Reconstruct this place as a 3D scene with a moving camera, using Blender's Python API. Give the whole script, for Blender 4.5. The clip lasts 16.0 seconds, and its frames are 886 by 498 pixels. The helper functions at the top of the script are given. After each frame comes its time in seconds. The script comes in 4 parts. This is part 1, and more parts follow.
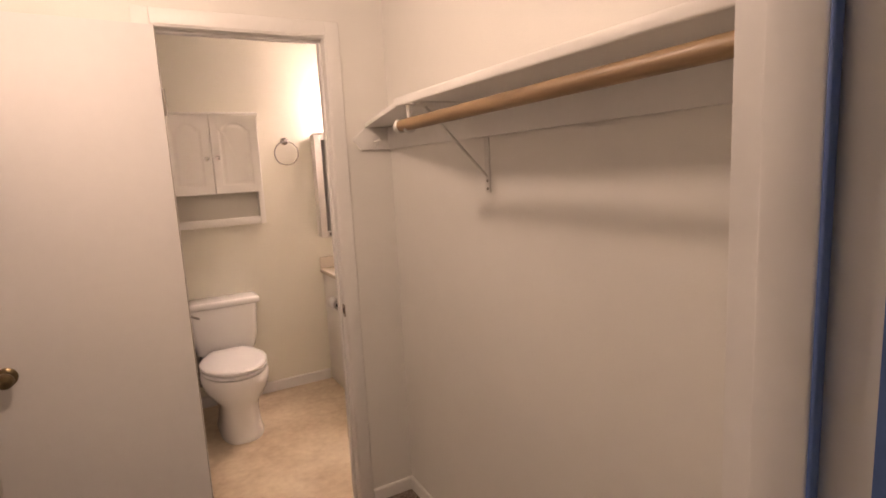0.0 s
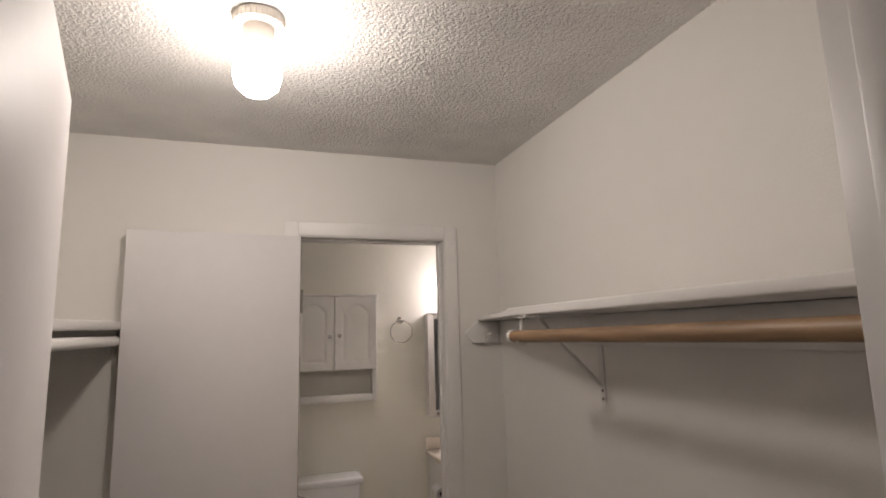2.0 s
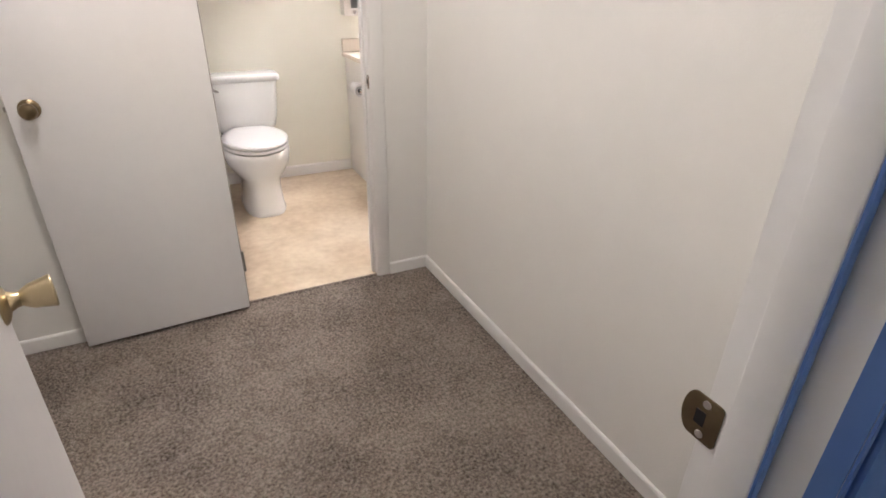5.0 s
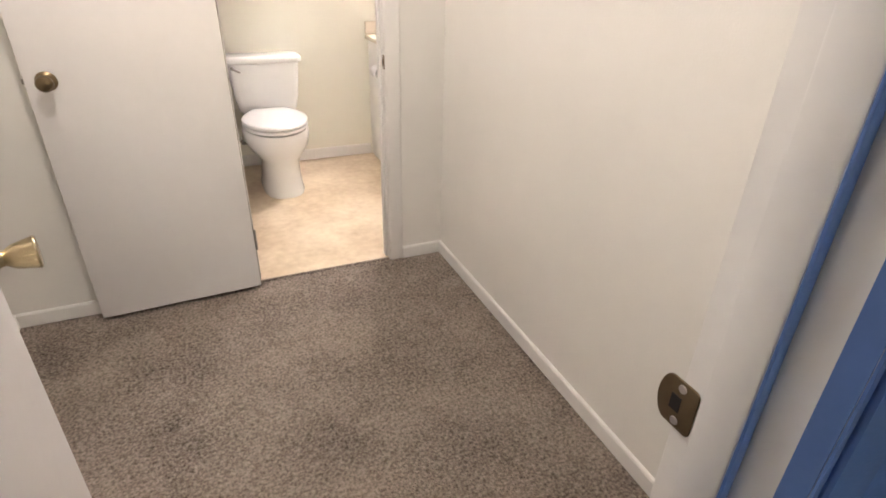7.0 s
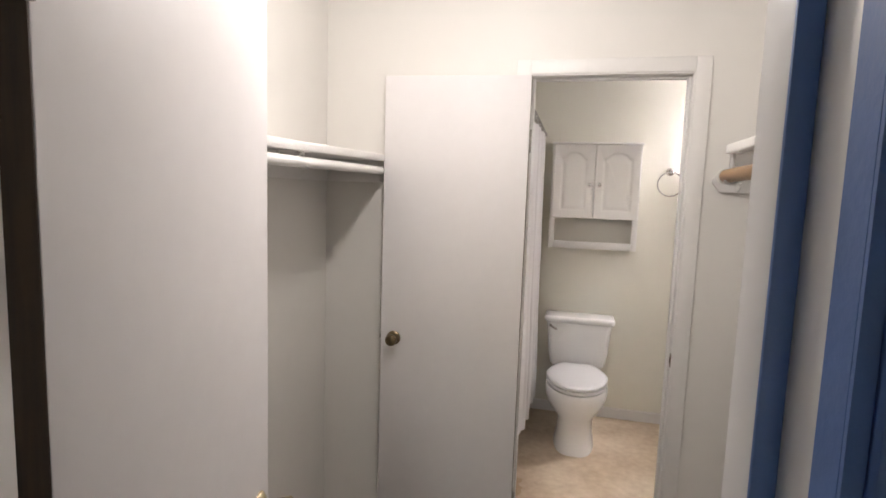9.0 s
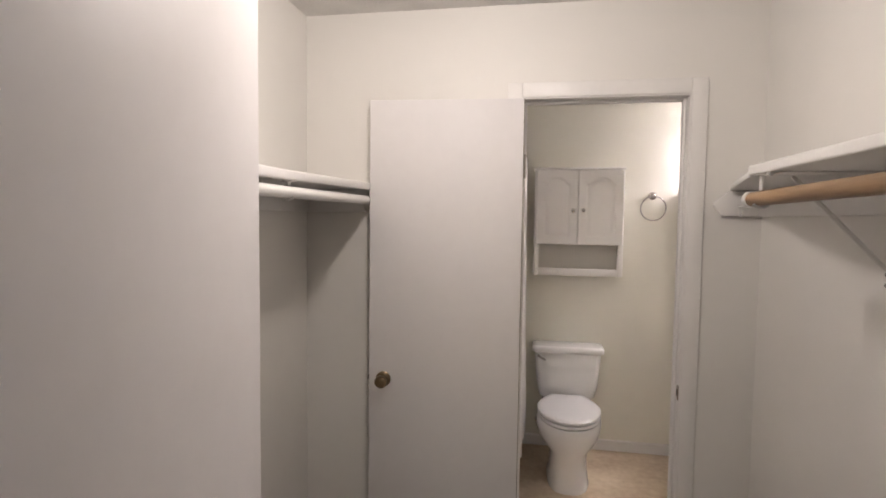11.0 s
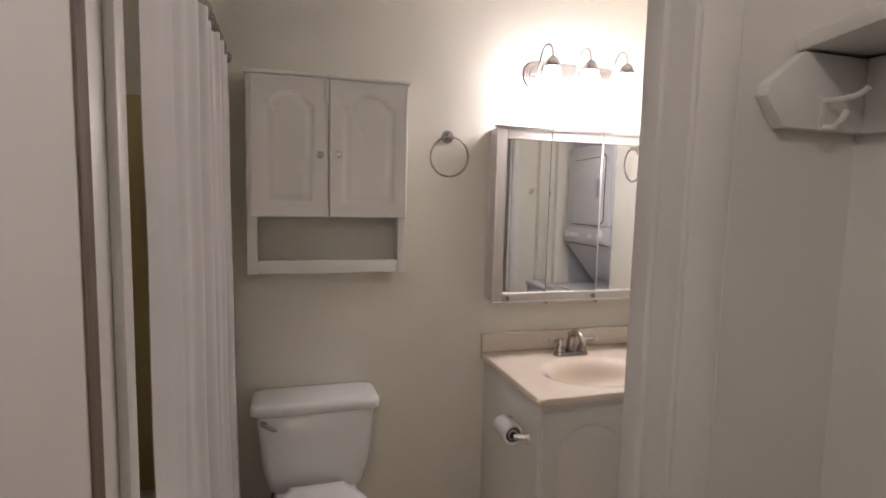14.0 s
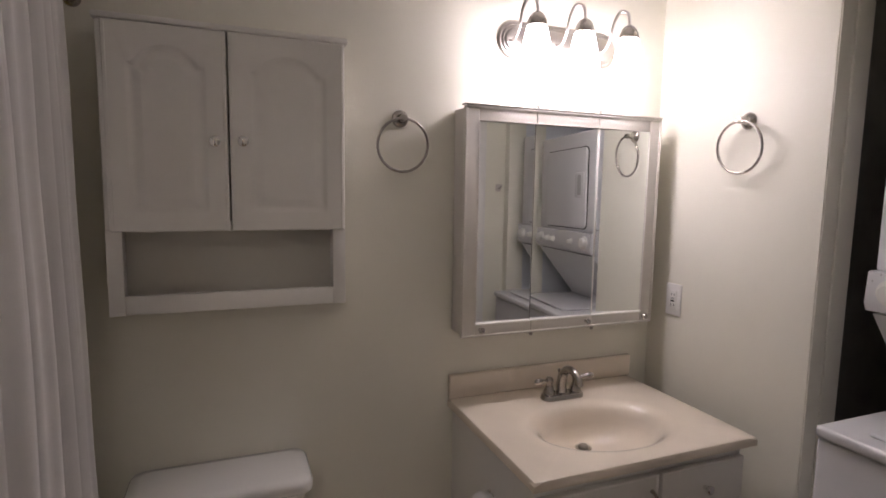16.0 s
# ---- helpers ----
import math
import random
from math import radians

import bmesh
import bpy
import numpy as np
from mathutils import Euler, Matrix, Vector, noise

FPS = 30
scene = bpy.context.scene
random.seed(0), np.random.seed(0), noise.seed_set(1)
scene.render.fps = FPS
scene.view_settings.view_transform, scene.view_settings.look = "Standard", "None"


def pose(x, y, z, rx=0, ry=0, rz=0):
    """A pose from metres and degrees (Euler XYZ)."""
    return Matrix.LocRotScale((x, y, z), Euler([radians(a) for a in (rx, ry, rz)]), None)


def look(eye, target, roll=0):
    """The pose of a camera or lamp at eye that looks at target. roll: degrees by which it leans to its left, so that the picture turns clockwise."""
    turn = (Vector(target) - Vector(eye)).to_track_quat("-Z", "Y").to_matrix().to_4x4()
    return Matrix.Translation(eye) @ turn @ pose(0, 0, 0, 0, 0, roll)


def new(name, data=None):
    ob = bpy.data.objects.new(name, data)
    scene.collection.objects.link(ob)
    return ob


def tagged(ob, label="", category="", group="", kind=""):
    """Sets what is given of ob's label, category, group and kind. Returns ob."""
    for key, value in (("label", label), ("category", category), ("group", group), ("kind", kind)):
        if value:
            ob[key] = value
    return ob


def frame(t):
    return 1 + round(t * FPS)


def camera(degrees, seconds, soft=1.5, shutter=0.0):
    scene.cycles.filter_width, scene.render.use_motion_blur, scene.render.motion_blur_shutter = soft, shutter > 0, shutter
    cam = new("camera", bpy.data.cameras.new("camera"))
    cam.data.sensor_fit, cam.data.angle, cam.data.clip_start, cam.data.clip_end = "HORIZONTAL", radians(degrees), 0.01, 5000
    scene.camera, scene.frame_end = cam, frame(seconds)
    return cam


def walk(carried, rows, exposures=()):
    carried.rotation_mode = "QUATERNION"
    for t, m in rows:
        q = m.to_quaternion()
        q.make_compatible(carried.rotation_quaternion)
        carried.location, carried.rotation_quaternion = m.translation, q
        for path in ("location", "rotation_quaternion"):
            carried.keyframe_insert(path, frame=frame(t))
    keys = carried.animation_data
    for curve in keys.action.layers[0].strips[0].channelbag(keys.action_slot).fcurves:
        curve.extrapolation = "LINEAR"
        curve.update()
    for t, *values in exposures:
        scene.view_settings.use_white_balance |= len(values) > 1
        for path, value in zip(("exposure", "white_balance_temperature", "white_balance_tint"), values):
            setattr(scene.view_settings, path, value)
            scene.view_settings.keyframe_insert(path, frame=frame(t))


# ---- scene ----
cam = camera(78.9, 16.0, soft=1.7)
PATH = [
    (0, (0.57, 0.182, 1.512), (1.531, 1.910, 1.213), -3.0),
    (0.5, (0.573, 0.182, 1.575), (1.429, 1.984, 1.438), -3.4),
    (1, (0.554, 0.158, 1.634), (1.311, 2.006, 1.734), -3.3),
    (1.5, (0.545, 0.144, 1.659), (1.222, 2.004, 1.945), -3.0),
    (2, (0.554, 0.155, 1.654), (1.177, 2.031, 1.958), -1.5),
    (2.5, (0.553, 0.159, 1.651), (1.17, 2.042, 1.917), -0.7),
    (3, (0.556, 0.181, 1.618), (1.232, 2.061, 1.712), -0.1),
    (3.5, (0.565, 0.208, 1.55), (1.291, 2.067, 1.417), 0.2),
    (4, (0.568, 0.213, 1.474), (1.32, 2.034, 1.128), 0.4),
    (4.5, (0.56, 0.215, 1.387), (1.331, 1.944, 0.74), -0.0),
    (5, (0.542, 0.191, 1.332), (1.345, 1.778, 0.416), 1.1),
    (5.2, (0.529, 0.178, 1.32), (1.354, 1.707, 0.33), 1.4),
    (7.3, (0.652, 0.177, 1.298), (1.288, 1.833, 0.375), 1.5),
    (7.5, (0.696, 0.184, 1.348), (1.171, 1.933, 0.502), 1.6),
    (8, (0.777, 0.199, 1.415), (0.813, 2.099, 0.792), 1.9),
    (8.5, (0.827, 0.151, 1.49), (0.539, 2.089, 1.089), 1.8),
    (9, (0.88, 0.101, 1.577), (0.413, 2.033, 1.359), 1.9),
    (9.2, (0.892, 0.091, 1.602), (0.363, 2.012, 1.437), 2.0),
    (11.3, (0.709, 0.287, 1.578), (0.464, 2.269, 1.468), -0.1),
    (11.5, (0.682, 0.361, 1.573), (0.538, 2.353, 1.463), -0.4),
    (12, (0.659, 0.628, 1.532), (0.736, 2.624, 1.435), -0.5),
    (12.5, (0.678, 0.899, 1.541), (0.806, 2.892, 1.437), -0.5),
    (13, (0.692, 1.235, 1.53), (0.992, 3.206, 1.373), 0.3),
    (13.5, (0.7910, 1.5550, 1.5120), (1.2390, 3.4940, 1.3130), 1.4),
    (14, (0.8380, 1.8420, 1.5140), (1.4060, 3.7480, 1.3100), 1.4),
    (14.5, (0.8710, 2.1080, 1.5490), (1.7430, 3.8990, 1.3690), 0.5),
    (15, (0.919, 2.272, 1.538), (1.841, 4.039, 1.369), 0.3),
    (15.5, (0.991, 2.346, 1.528), (1.868, 4.134, 1.34), 0.6),
    (16, (0.999, 2.365, 1.533), (1.723, 4.216, 1.312), 0.9),
]
EXPOSURES = [
    (0.0, 0.66, 9000, 27), (0.5, 0.56, 7700, 20), (1.0, 0.46, 6850, 12), (1.5, 0.14, 6500, 10), (2.0, -0.19, 6650, 10), (3.0, 0.14, 6600, 10), (3.5, 0.46, 6550, 10), (4.0, 0.66, 6450, 10), (4.5, 1.01, 6300, 9), (5.0, 1.61, 6150, 8),
    (7.5, 1.86, 6700, 8), (8.5, 1.16, 6350, 8), (9.0, 0.86, 6250, 8), (11.5, 0.46, 6600, 11), (12.5, 0.46, 6750, 11), (13.5, -0.08, 6600, 11), (14.0, -0.18, 6600, 12), (14.5, -0.43, 6550, 13), (15.5, -0.78, 6550, 13), (16.0, -0.83, 6550, 13),
]
walk(cam, [(t, look(eye, target, roll)) for t, eye, target, roll in PATH], EXPOSURES)

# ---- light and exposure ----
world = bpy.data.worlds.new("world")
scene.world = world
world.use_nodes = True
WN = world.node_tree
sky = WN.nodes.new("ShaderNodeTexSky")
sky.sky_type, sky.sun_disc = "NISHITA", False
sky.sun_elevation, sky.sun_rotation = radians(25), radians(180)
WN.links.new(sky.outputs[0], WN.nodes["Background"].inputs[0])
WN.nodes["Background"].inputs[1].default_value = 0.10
# added fill lamp for the bedroom's unseen light, set in an assumed window
fill_light = bpy.data.lights.new("bedroom_fill", "AREA")
fill_light.shape, fill_light.size, fill_light.size_y, fill_light.energy, fill_light.color = "RECTANGLE", 1.38, 0.98, 46.0, (0.86, 0.93, 1.0)
new("bedroom_fill", fill_light).matrix_world = pose(0.75, -2.91, 1.45, 90, 0, 180)
BULB, VANITY, SHADE = 85.0, 120.0, 34.0


# ---- materials ----
def mat(name, base, rough=0.5, metal=0.0, var=0.06, big=3.0, small=60.0, bump=0.0, bump_scale=200.0, dist=0.002, spec=0.5, coat=0.0, dark=None, rough_var=0.08):
    """A surface with colour variation at two scales, fine relief and uneven gloss."""
    m = bpy.data.materials.new(name)
    m.use_nodes = True
    N, L = m.node_tree.nodes, m.node_tree.links
    b = N["Principled BSDF"]
    co = N.new("ShaderNodeTexCoord")
    n1, n2 = N.new("ShaderNodeTexNoise"), N.new("ShaderNodeTexNoise")
    n1.inputs["Scale"].default_value, n1.inputs["Detail"].default_value = big, 4
    n2.inputs["Scale"].default_value, n2.inputs["Detail"].default_value = small, 3
    add = N.new("ShaderNodeMath")
    add.operation = "MULTIPLY_ADD"
    add.inputs[1].default_value = 0.4
    ramp = N.new("ShaderNodeValToRGB")
    lo = dark or tuple(c * (1 - 2 * var) for c in base)
    ramp.color_ramp.elements[0].position, ramp.color_ramp.elements[1].position = 0.42, 0.92
    ramp.color_ramp.elements[0].color, ramp.color_ramp.elements[1].color = (*lo, 1), (*base, 1)
    for n in (n1, n2):
        L.new(co.outputs["Object"], n.inputs["Vector"])
    L.new(n2.outputs["Fac"], add.inputs[0])
    L.new(n1.outputs["Fac"], add.inputs[2])
    L.new(add.outputs[0], ramp.inputs[0])
    L.new(ramp.outputs[0], b.inputs["Base Color"])
    rr = N.new("ShaderNodeMapRange")
    rr.inputs["To Min"].default_value, rr.inputs["To Max"].default_value = max(0.02, rough - rough_var), min(1, rough + rough_var)
    L.new(n1.outputs["Fac"], rr.inputs["Value"])
    L.new(rr.outputs[0], b.inputs["Roughness"])
    b.inputs["Metallic"].default_value = metal
    b.inputs["Specular IOR Level"].default_value = spec
    b.inputs["Coat Weight"].default_value = coat
    if bump:
        nb, bp = N.new("ShaderNodeTexNoise"), N.new("ShaderNodeBump")
        nb.inputs["Scale"].default_value, nb.inputs["Detail"].default_value = bump_scale, 3
        bp.inputs["Strength"].default_value, bp.inputs["Distance"].default_value = bump, dist
        L.new(co.outputs["Object"], nb.inputs["Vector"])
        L.new(nb.outputs["Fac"], bp.inputs["Height"])
        L.new(bp.outputs[0], b.inputs["Normal"])
    return m


def glow(name, colour, strength):
    m = bpy.data.materials.new(name)
    m.use_nodes = True
    b = m.node_tree.nodes["Principled BSDF"]
    b.inputs["Base Color"].default_value = (0.9, 0.9, 0.9, 1)
    b.inputs["Emission Color"].default_value = (*colour, 1)
    b.inputs["Emission Strength"].default_value = strength
    return m


def wood(name, light, dark, along, rough=0.45, scale=14.0):
    """Streaky wood grain; along is the axis of the grain."""
    m = mat(name, light, rough, bump=0.15, bump_scale=120, dist=0.001)
    N, L = m.node_tree.nodes, m.node_tree.links
    co = next(n for n in N if n.bl_idname == "ShaderNodeTexCoord")
    mp, nz, ramp = N.new("ShaderNodeMapping"), N.new("ShaderNodeTexNoise"), N.new("ShaderNodeValToRGB")
    mp.inputs["Scale"].default_value = [1.0 if a == along else scale for a in "xyz"]
    nz.inputs["Scale"].default_value, nz.inputs["Detail"].default_value = 5, 6
    ramp.color_ramp.elements[0].color, ramp.color_ramp.elements[1].color = (*dark, 1), (*light, 1)
    ramp.color_ramp.elements[0].position, ramp.color_ramp.elements[1].position = 0.35, 0.65
    L.new(co.outputs["Object"], mp.inputs[0])
    L.new(mp.outputs[0], nz.inputs["Vector"])
    L.new(nz.outputs["Fac"], ramp.inputs[0])
    L.new(ramp.outputs[0], N["Principled BSDF"].inputs["Base Color"])
    return m


WALL = mat("wall_paint", (0.83, 0.807, 0.767), 0.55, var=0.02, big=1.2, small=9, bump=0.25, bump_scale=160, dist=0.002)
BATHWALL = mat("bath_paint", (0.88, 0.858, 0.758), 0.45, var=0.02, big=1.2, small=9, bump=0.22, bump_scale=160, dist=0.002)
CEIL = mat("popcorn_paint", (0.80, 0.78, 0.75), 0.9, var=0.08, big=5, small=240, bump=0.85, bump_scale=230, dist=0.005)
CEIL2 = mat("ceiling_paint", (0.87, 0.855, 0.82), 0.8, var=0.03, bump=0.3, bump_scale=220, dist=0.003)
TRIM = mat("trim_paint", (0.86, 0.84, 0.815), 0.35, var=0.03, big=4, small=40, bump=0.06, bump_scale=90, dist=0.001)
DOORP = mat("door_paint", (0.80, 0.775, 0.772), 0.52, spec=0.3, var=0.025, big=1.5, small=25, bump=0.08, bump_scale=70, dist=0.001)
BLUE = mat("blue_paint", (0.10, 0.19, 0.46), 0.5, var=0.05, big=2, small=20, bump=0.2, bump_scale=160, dist=0.002)
EDGEWOOD = wood("door_edge_wood", (0.05, 0.028, 0.016), (0.02, 0.011, 0.007), "z", 0.6)
DOWEL = wood("dowel_wood", (0.34, 0.215, 0.118), (0.22, 0.13, 0.068), "y", 0.42)
CARPET = mat("carpet", (0.50, 0.42, 0.36), 0.95, var=0.3, big=105, small=4, bump=1.0, bump_scale=150, dist=0.016, spec=0.1, dark=(0.085, 0.065, 0.053))
VINYL = mat("vinyl_floor", (0.80, 0.68, 0.52), 0.3, var=0.12, big=2.6, small=26, bump=0.06, bump_scale=60, dist=0.001, dark=(0.47, 0.335, 0.21))
PORCELAIN = mat("porcelain", (0.83, 0.82, 0.80), 0.12, var=0.01, coat=0.3, rough_var=0.03)
SEATP = mat("seat_plastic", (0.82, 0.81, 0.80), 0.22, var=0.01, rough_var=0.04)
THERMO = mat("white_cabinet", (0.88, 0.862, 0.82), 0.32, var=0.02, bump=0.03, bump_scale=60, dist=0.001)
INNER = mat("cabinet_inside", (0.80, 0.77, 0.70), 0.5, var=0.02)
NICKEL = mat("brushed_nickel", (0.44, 0.41, 0.38), 0.26, 1.0, var=0.04, small=150)
PALENICKEL = mat("satin_nickel", (0.66, 0.62, 0.60), 0.3, 1.0, var=0.04, small=120)
CHROME = mat("chrome", (0.80, 0.79, 0.77), 0.08, 1.0, var=0.02, rough_var=0.04)
POLISHED = mat("polished_nickel", (0.50, 0.48, 0.46), 0.07, 1.0, var=0.03, rough_var=0.03)
BRASS = mat("worn_brass", (0.52, 0.43, 0.27), 0.27, 1.0, var=0.1, small=70)
ANTIQUE = mat("antique_brass", (0.24, 0.18, 0.11), 0.3, 1.0, var=0.15, small=70)
STEEL = mat("dull_steel", (0.35, 0.33, 0.30), 0.4, 1.0, var=0.1)
MARBLE = mat("cultured_marble", (0.85, 0.758, 0.640), 0.12, var=0.035, big=5, small=16, coat=0.35, rough_var=0.04)
WHITEMETAL = mat("painted_metal", (0.78, 0.76, 0.73), 0.4, var=0.03)
PLASTIC = mat("white_plastic", (0.80, 0.79, 0.76), 0.35, var=0.02)
CERAMIC = mat("lamp_ceramic", (0.50, 0.46, 0.41), 0.35, var=0.04)
DARK = mat("dark_gap", (0.02, 0.018, 0.016), 0.7)
ENAMEL = mat("appliance_enamel", (0.77, 0.77, 0.79), 0.25, var=0.015, rough_var=0.05)
GREYP = mat("grey_plastic", (0.45, 0.45, 0.46), 0.45)
RECESS = mat("recess_paint", (0.80, 0.825, 0.86), 0.5, var=0.03, big=2, small=14, bump=0.2, bump_scale=120)
# the dark look of the recess is put into the wall colour
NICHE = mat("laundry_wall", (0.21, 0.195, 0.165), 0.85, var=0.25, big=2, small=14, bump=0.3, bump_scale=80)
SURROUND = mat("tub_surround", (0.72, 0.60, 0.30), 0.3, var=0.05, big=2, small=12)
CLOTH = mat("curtain_cloth", (0.85, 0.83, 0.82), 0.8, var=0.03, bump=0.3, bump_scale=700, dist=0.001, spec=0.2)
PAPER = mat("tissue_paper", (0.80, 0.79, 0.77), 0.9, var=0.03, bump=0.3, bump_scale=300, dist=0.001, spec=0.1)
RUBBER = mat("black_rubber", (0.03, 0.03, 0.03), 0.6)
MIRROR = mat("mirror_glass", (0.86, 0.88, 0.87), 0.01, 1.0, var=0.005, rough_var=0.005)
BULBGLOW = glow("bulb_glow", (1.0, 0.905, 0.85), BULB)
SHADEGLOW = glow("shade_glow", (1.0, 0.905, 0.955), SHADE)
LAMPGLOW = glow("vanity_bulb_glow", (1.0, 0.905, 0.955), VANITY)
# cabinet white toned down, for the shade on a frame lit from above
MFRAME = mat("mirror_frame_shaded", (0.70, 0.665, 0.61), 0.4, var=0.03, bump=0.05, bump_scale=80, dist=0.001)
OLDWOOD = wood("bare_door_edge", (0.20, 0.145, 0.095), (0.11, 0.075, 0.05), "z", 0.6)


# ---- building helpers ----
def box(x0, x1, y0, y1, z0, z1, bev=0.0, seg=2, bm=None):
    bm = bm or bmesh.new()
    m = Matrix.Translation(((x0 + x1) / 2, (y0 + y1) / 2, (z0 + z1) / 2)) @ Matrix.Diagonal((abs(x1 - x0), abs(y1 - y0), abs(z1 - z0), 1))
    vs = bmesh.ops.create_cube(bm, size=1, matrix=m)["verts"]
    if bev:
        es = list({e for v in vs for e in v.link_edges})
        bmesh.ops.bevel(bm, geom=es, offset=bev, segments=seg, profile=0.5, affect="EDGES")
    return bm


def lathe(profile, n=32, at=(0, 0, 0), axis="z", bm=None, squash=(1, 1)):
    """A turned shape: (radius, height) pairs along an axis from the point at."""
    bm = bm or bmesh.new()
    turn = {"z": Matrix.Identity(3), "x": Matrix(((0, 0, 1), (0, 1, 0), (-1, 0, 0))), "-x": Matrix(((0, 0, -1), (0, 1, 0), (1, 0, 0))),
            "y": Matrix(((1, 0, 0), (0, 0, 1), (0, -1, 0))), "-y": Matrix(((1, 0, 0), (0, 0, -1), (0, 1, 0)))}[axis]
    rings = []
    for r, h in profile:
        rings.append([bm.verts.new(turn @ Vector((r * math.cos(a) * squash[0], r * math.sin(a) * squash[1], h)) + Vector(at)) for a in [2 * math.pi * i / n for i in range(n)]])
    for a, b in zip(rings, rings[1:]):
        for i in range(n):
            bm.faces.new((a[i], a[(i + 1) % n], b[(i + 1) % n], b[i]))
    for ring, r in ((rings[0], profile[0][0]), (rings[-1], profile[-1][0])):
        if r > 1e-5:
            bm.faces.new(ring)
    bmesh.ops.remove_doubles(bm, verts=bm.verts, dist=1e-6)
    bmesh.ops.recalc_face_normals(bm, faces=bm.faces)
    return bm


def tube(points, r, n=10, bm=None, closed=False):
    """A round bar that follows the points; r is one radius or one a point."""
    bm = bm or bmesh.new()
    pts = [Vector(p) for p in points]
    rs = r if isinstance(r, (list, tuple)) else [r] * len(pts)
    rings, side = [], None
    for i, p in enumerate(pts):
        a = pts[i - 1] if i or closed else p
        b = pts[(i + 1) % len(pts)] if i + 1 < len(pts) or closed else p
        d = (b - a).normalized()
        if side is None:
            side = d.orthogonal().normalized()
        side = (side - d * side.dot(d)).normalized()
        up = d.cross(side)
        rings.append([bm.verts.new(p + rs[i] * (side * math.cos(t) + up * math.sin(t))) for t in [2 * math.pi * k / n for k in range(n)]])
    pairs = list(zip(rings, rings[1:])) + ([(rings[-1], rings[0])] if closed else [])
    for a, b in pairs:
        shift = min(range(n), key=lambda s: sum((a[i].co - b[(i + s) % n].co).length for i in range(n))) if closed and a is rings[-1] else 0
        for i in range(n):
            bm.faces.new((a[i], a[(i + 1) % n], b[(i + 1 + shift) % n], b[(i + shift) % n]))
    if not closed:
        bm.faces.new(rings[0])
        bm.faces.new(rings[-1])
    bmesh.ops.recalc_face_normals(bm, faces=bm.faces)
    return bm


def loft(rings, bm=None, caps=True):
    bm = bm or bmesh.new()
    rv = [[bm.verts.new(p) for p in ring] for ring in rings]
    n = len(rv[0])
    for a, b in zip(rv, rv[1:]):
        for i in range(n):
            bm.faces.new((a[i], a[(i + 1) % n], b[(i + 1) % n], b[i]))
    if caps:
        bm.faces.new(rv[0])
        bm.faces.new(rv[-1])
    bmesh.ops.recalc_face_normals(bm, faces=bm.faces)
    return bm


def prism(outline, fn, d0, d1, bev=0.0, bm=None):
    """An outline of (u, v) pairs given depth; fn(u, v, d) is its place."""
    bm = loft([[fn(u, v, d) for u, v in outline] for d in (d0, d1)], bm)
    if bev:
        ring = [e for e in bm.edges if len(e.link_faces) == 2 and e.calc_face_angle(0) > 0.6]
        bmesh.ops.bevel(bm, geom=ring, offset=bev, segments=2, profile=0.5, affect="EDGES")
    return bm


def arc(cx, cz, r, a0, a1, n=10):
    return [(cx + r * math.cos(radians(a0 + (a1 - a0) * i / n)), cz + r * math.sin(radians(a0 + (a1 - a0) * i / n))) for i in range(n + 1)]


def lid_ring(cx, cy, a, b, z, back=0.2, taper=0.66, n=48):
    """A toilet seat's outline: round in front, straight sides that draw in to a flat back."""
    out = []
    for i in range(n):
        t = 2 * math.pi * i / n
        c, s = math.cos(t), math.sin(t)
        if s < 0:
            out.append((cx + a * c, cy + b * s, z))
        else:
            v = min(1.0, 1.25 * s)
            w = a * (1 - (1 - taper) * v ** 1.6)
            u = c if v < 1 else 0.6 * math.copysign(min(1, abs(c) / 0.6), c)
            k = w * (math.copysign(1, c) * min(1, abs(c) / math.sqrt(max(1e-6, 1 - 0.55 * s * s))) if v < 1 else u / 0.6)
            out.append((cx + k, cy + back * v, z))
    return out


def oval(cx, cy, a, b, z, n=40, front=1.0, power=2.0):
    """A ring of points; front stretches the half that faces -y."""
    out = []
    for i in range(n):
        t = 2 * math.pi * i / n
        c, s = math.cos(t), math.sin(t)
        e = 2 / power
        u, v = math.copysign(abs(c) ** e, c), math.copysign(abs(s) ** e, s)
        out.append((cx + a * u, cy + b * v * (front if v < 0 else 1), z))
    return out


def thing(name, at, label, category, group="", kind=""):
    ob = new(name)
    ob.empty_display_size = 0.05
    ob.location = at
    return tagged(ob, label, category, group, kind)


def part(name, bm, material, parent=None, label="", smooth=30):
    """Links a bmesh, given in world metres, as one mesh under its thing or part."""
    me = bpy.data.meshes.new(name)
    root, base = parent, Vector((0, 0, 0))
    while root is not None:
        base += root.location
        root = root.parent
    bmesh.ops.translate(bm, verts=bm.verts, vec=-base)
    if smooth:
        for f in bm.faces:
            f.smooth = True
        for e in bm.edges:
            if len(e.link_faces) == 2 and e.calc_face_angle(0) > radians(smooth):
                e.smooth = False
    bm.to_mesh(me)
    bm.free()
    me.materials.append(material)
    ob = new(name, me)
    ob.parent = parent
    return tagged(ob, label)


def structure(name, bm, material, label, category, smooth=0):
    return tagged(part(name, bm, material, None, "", smooth), label, category, kind="structure")


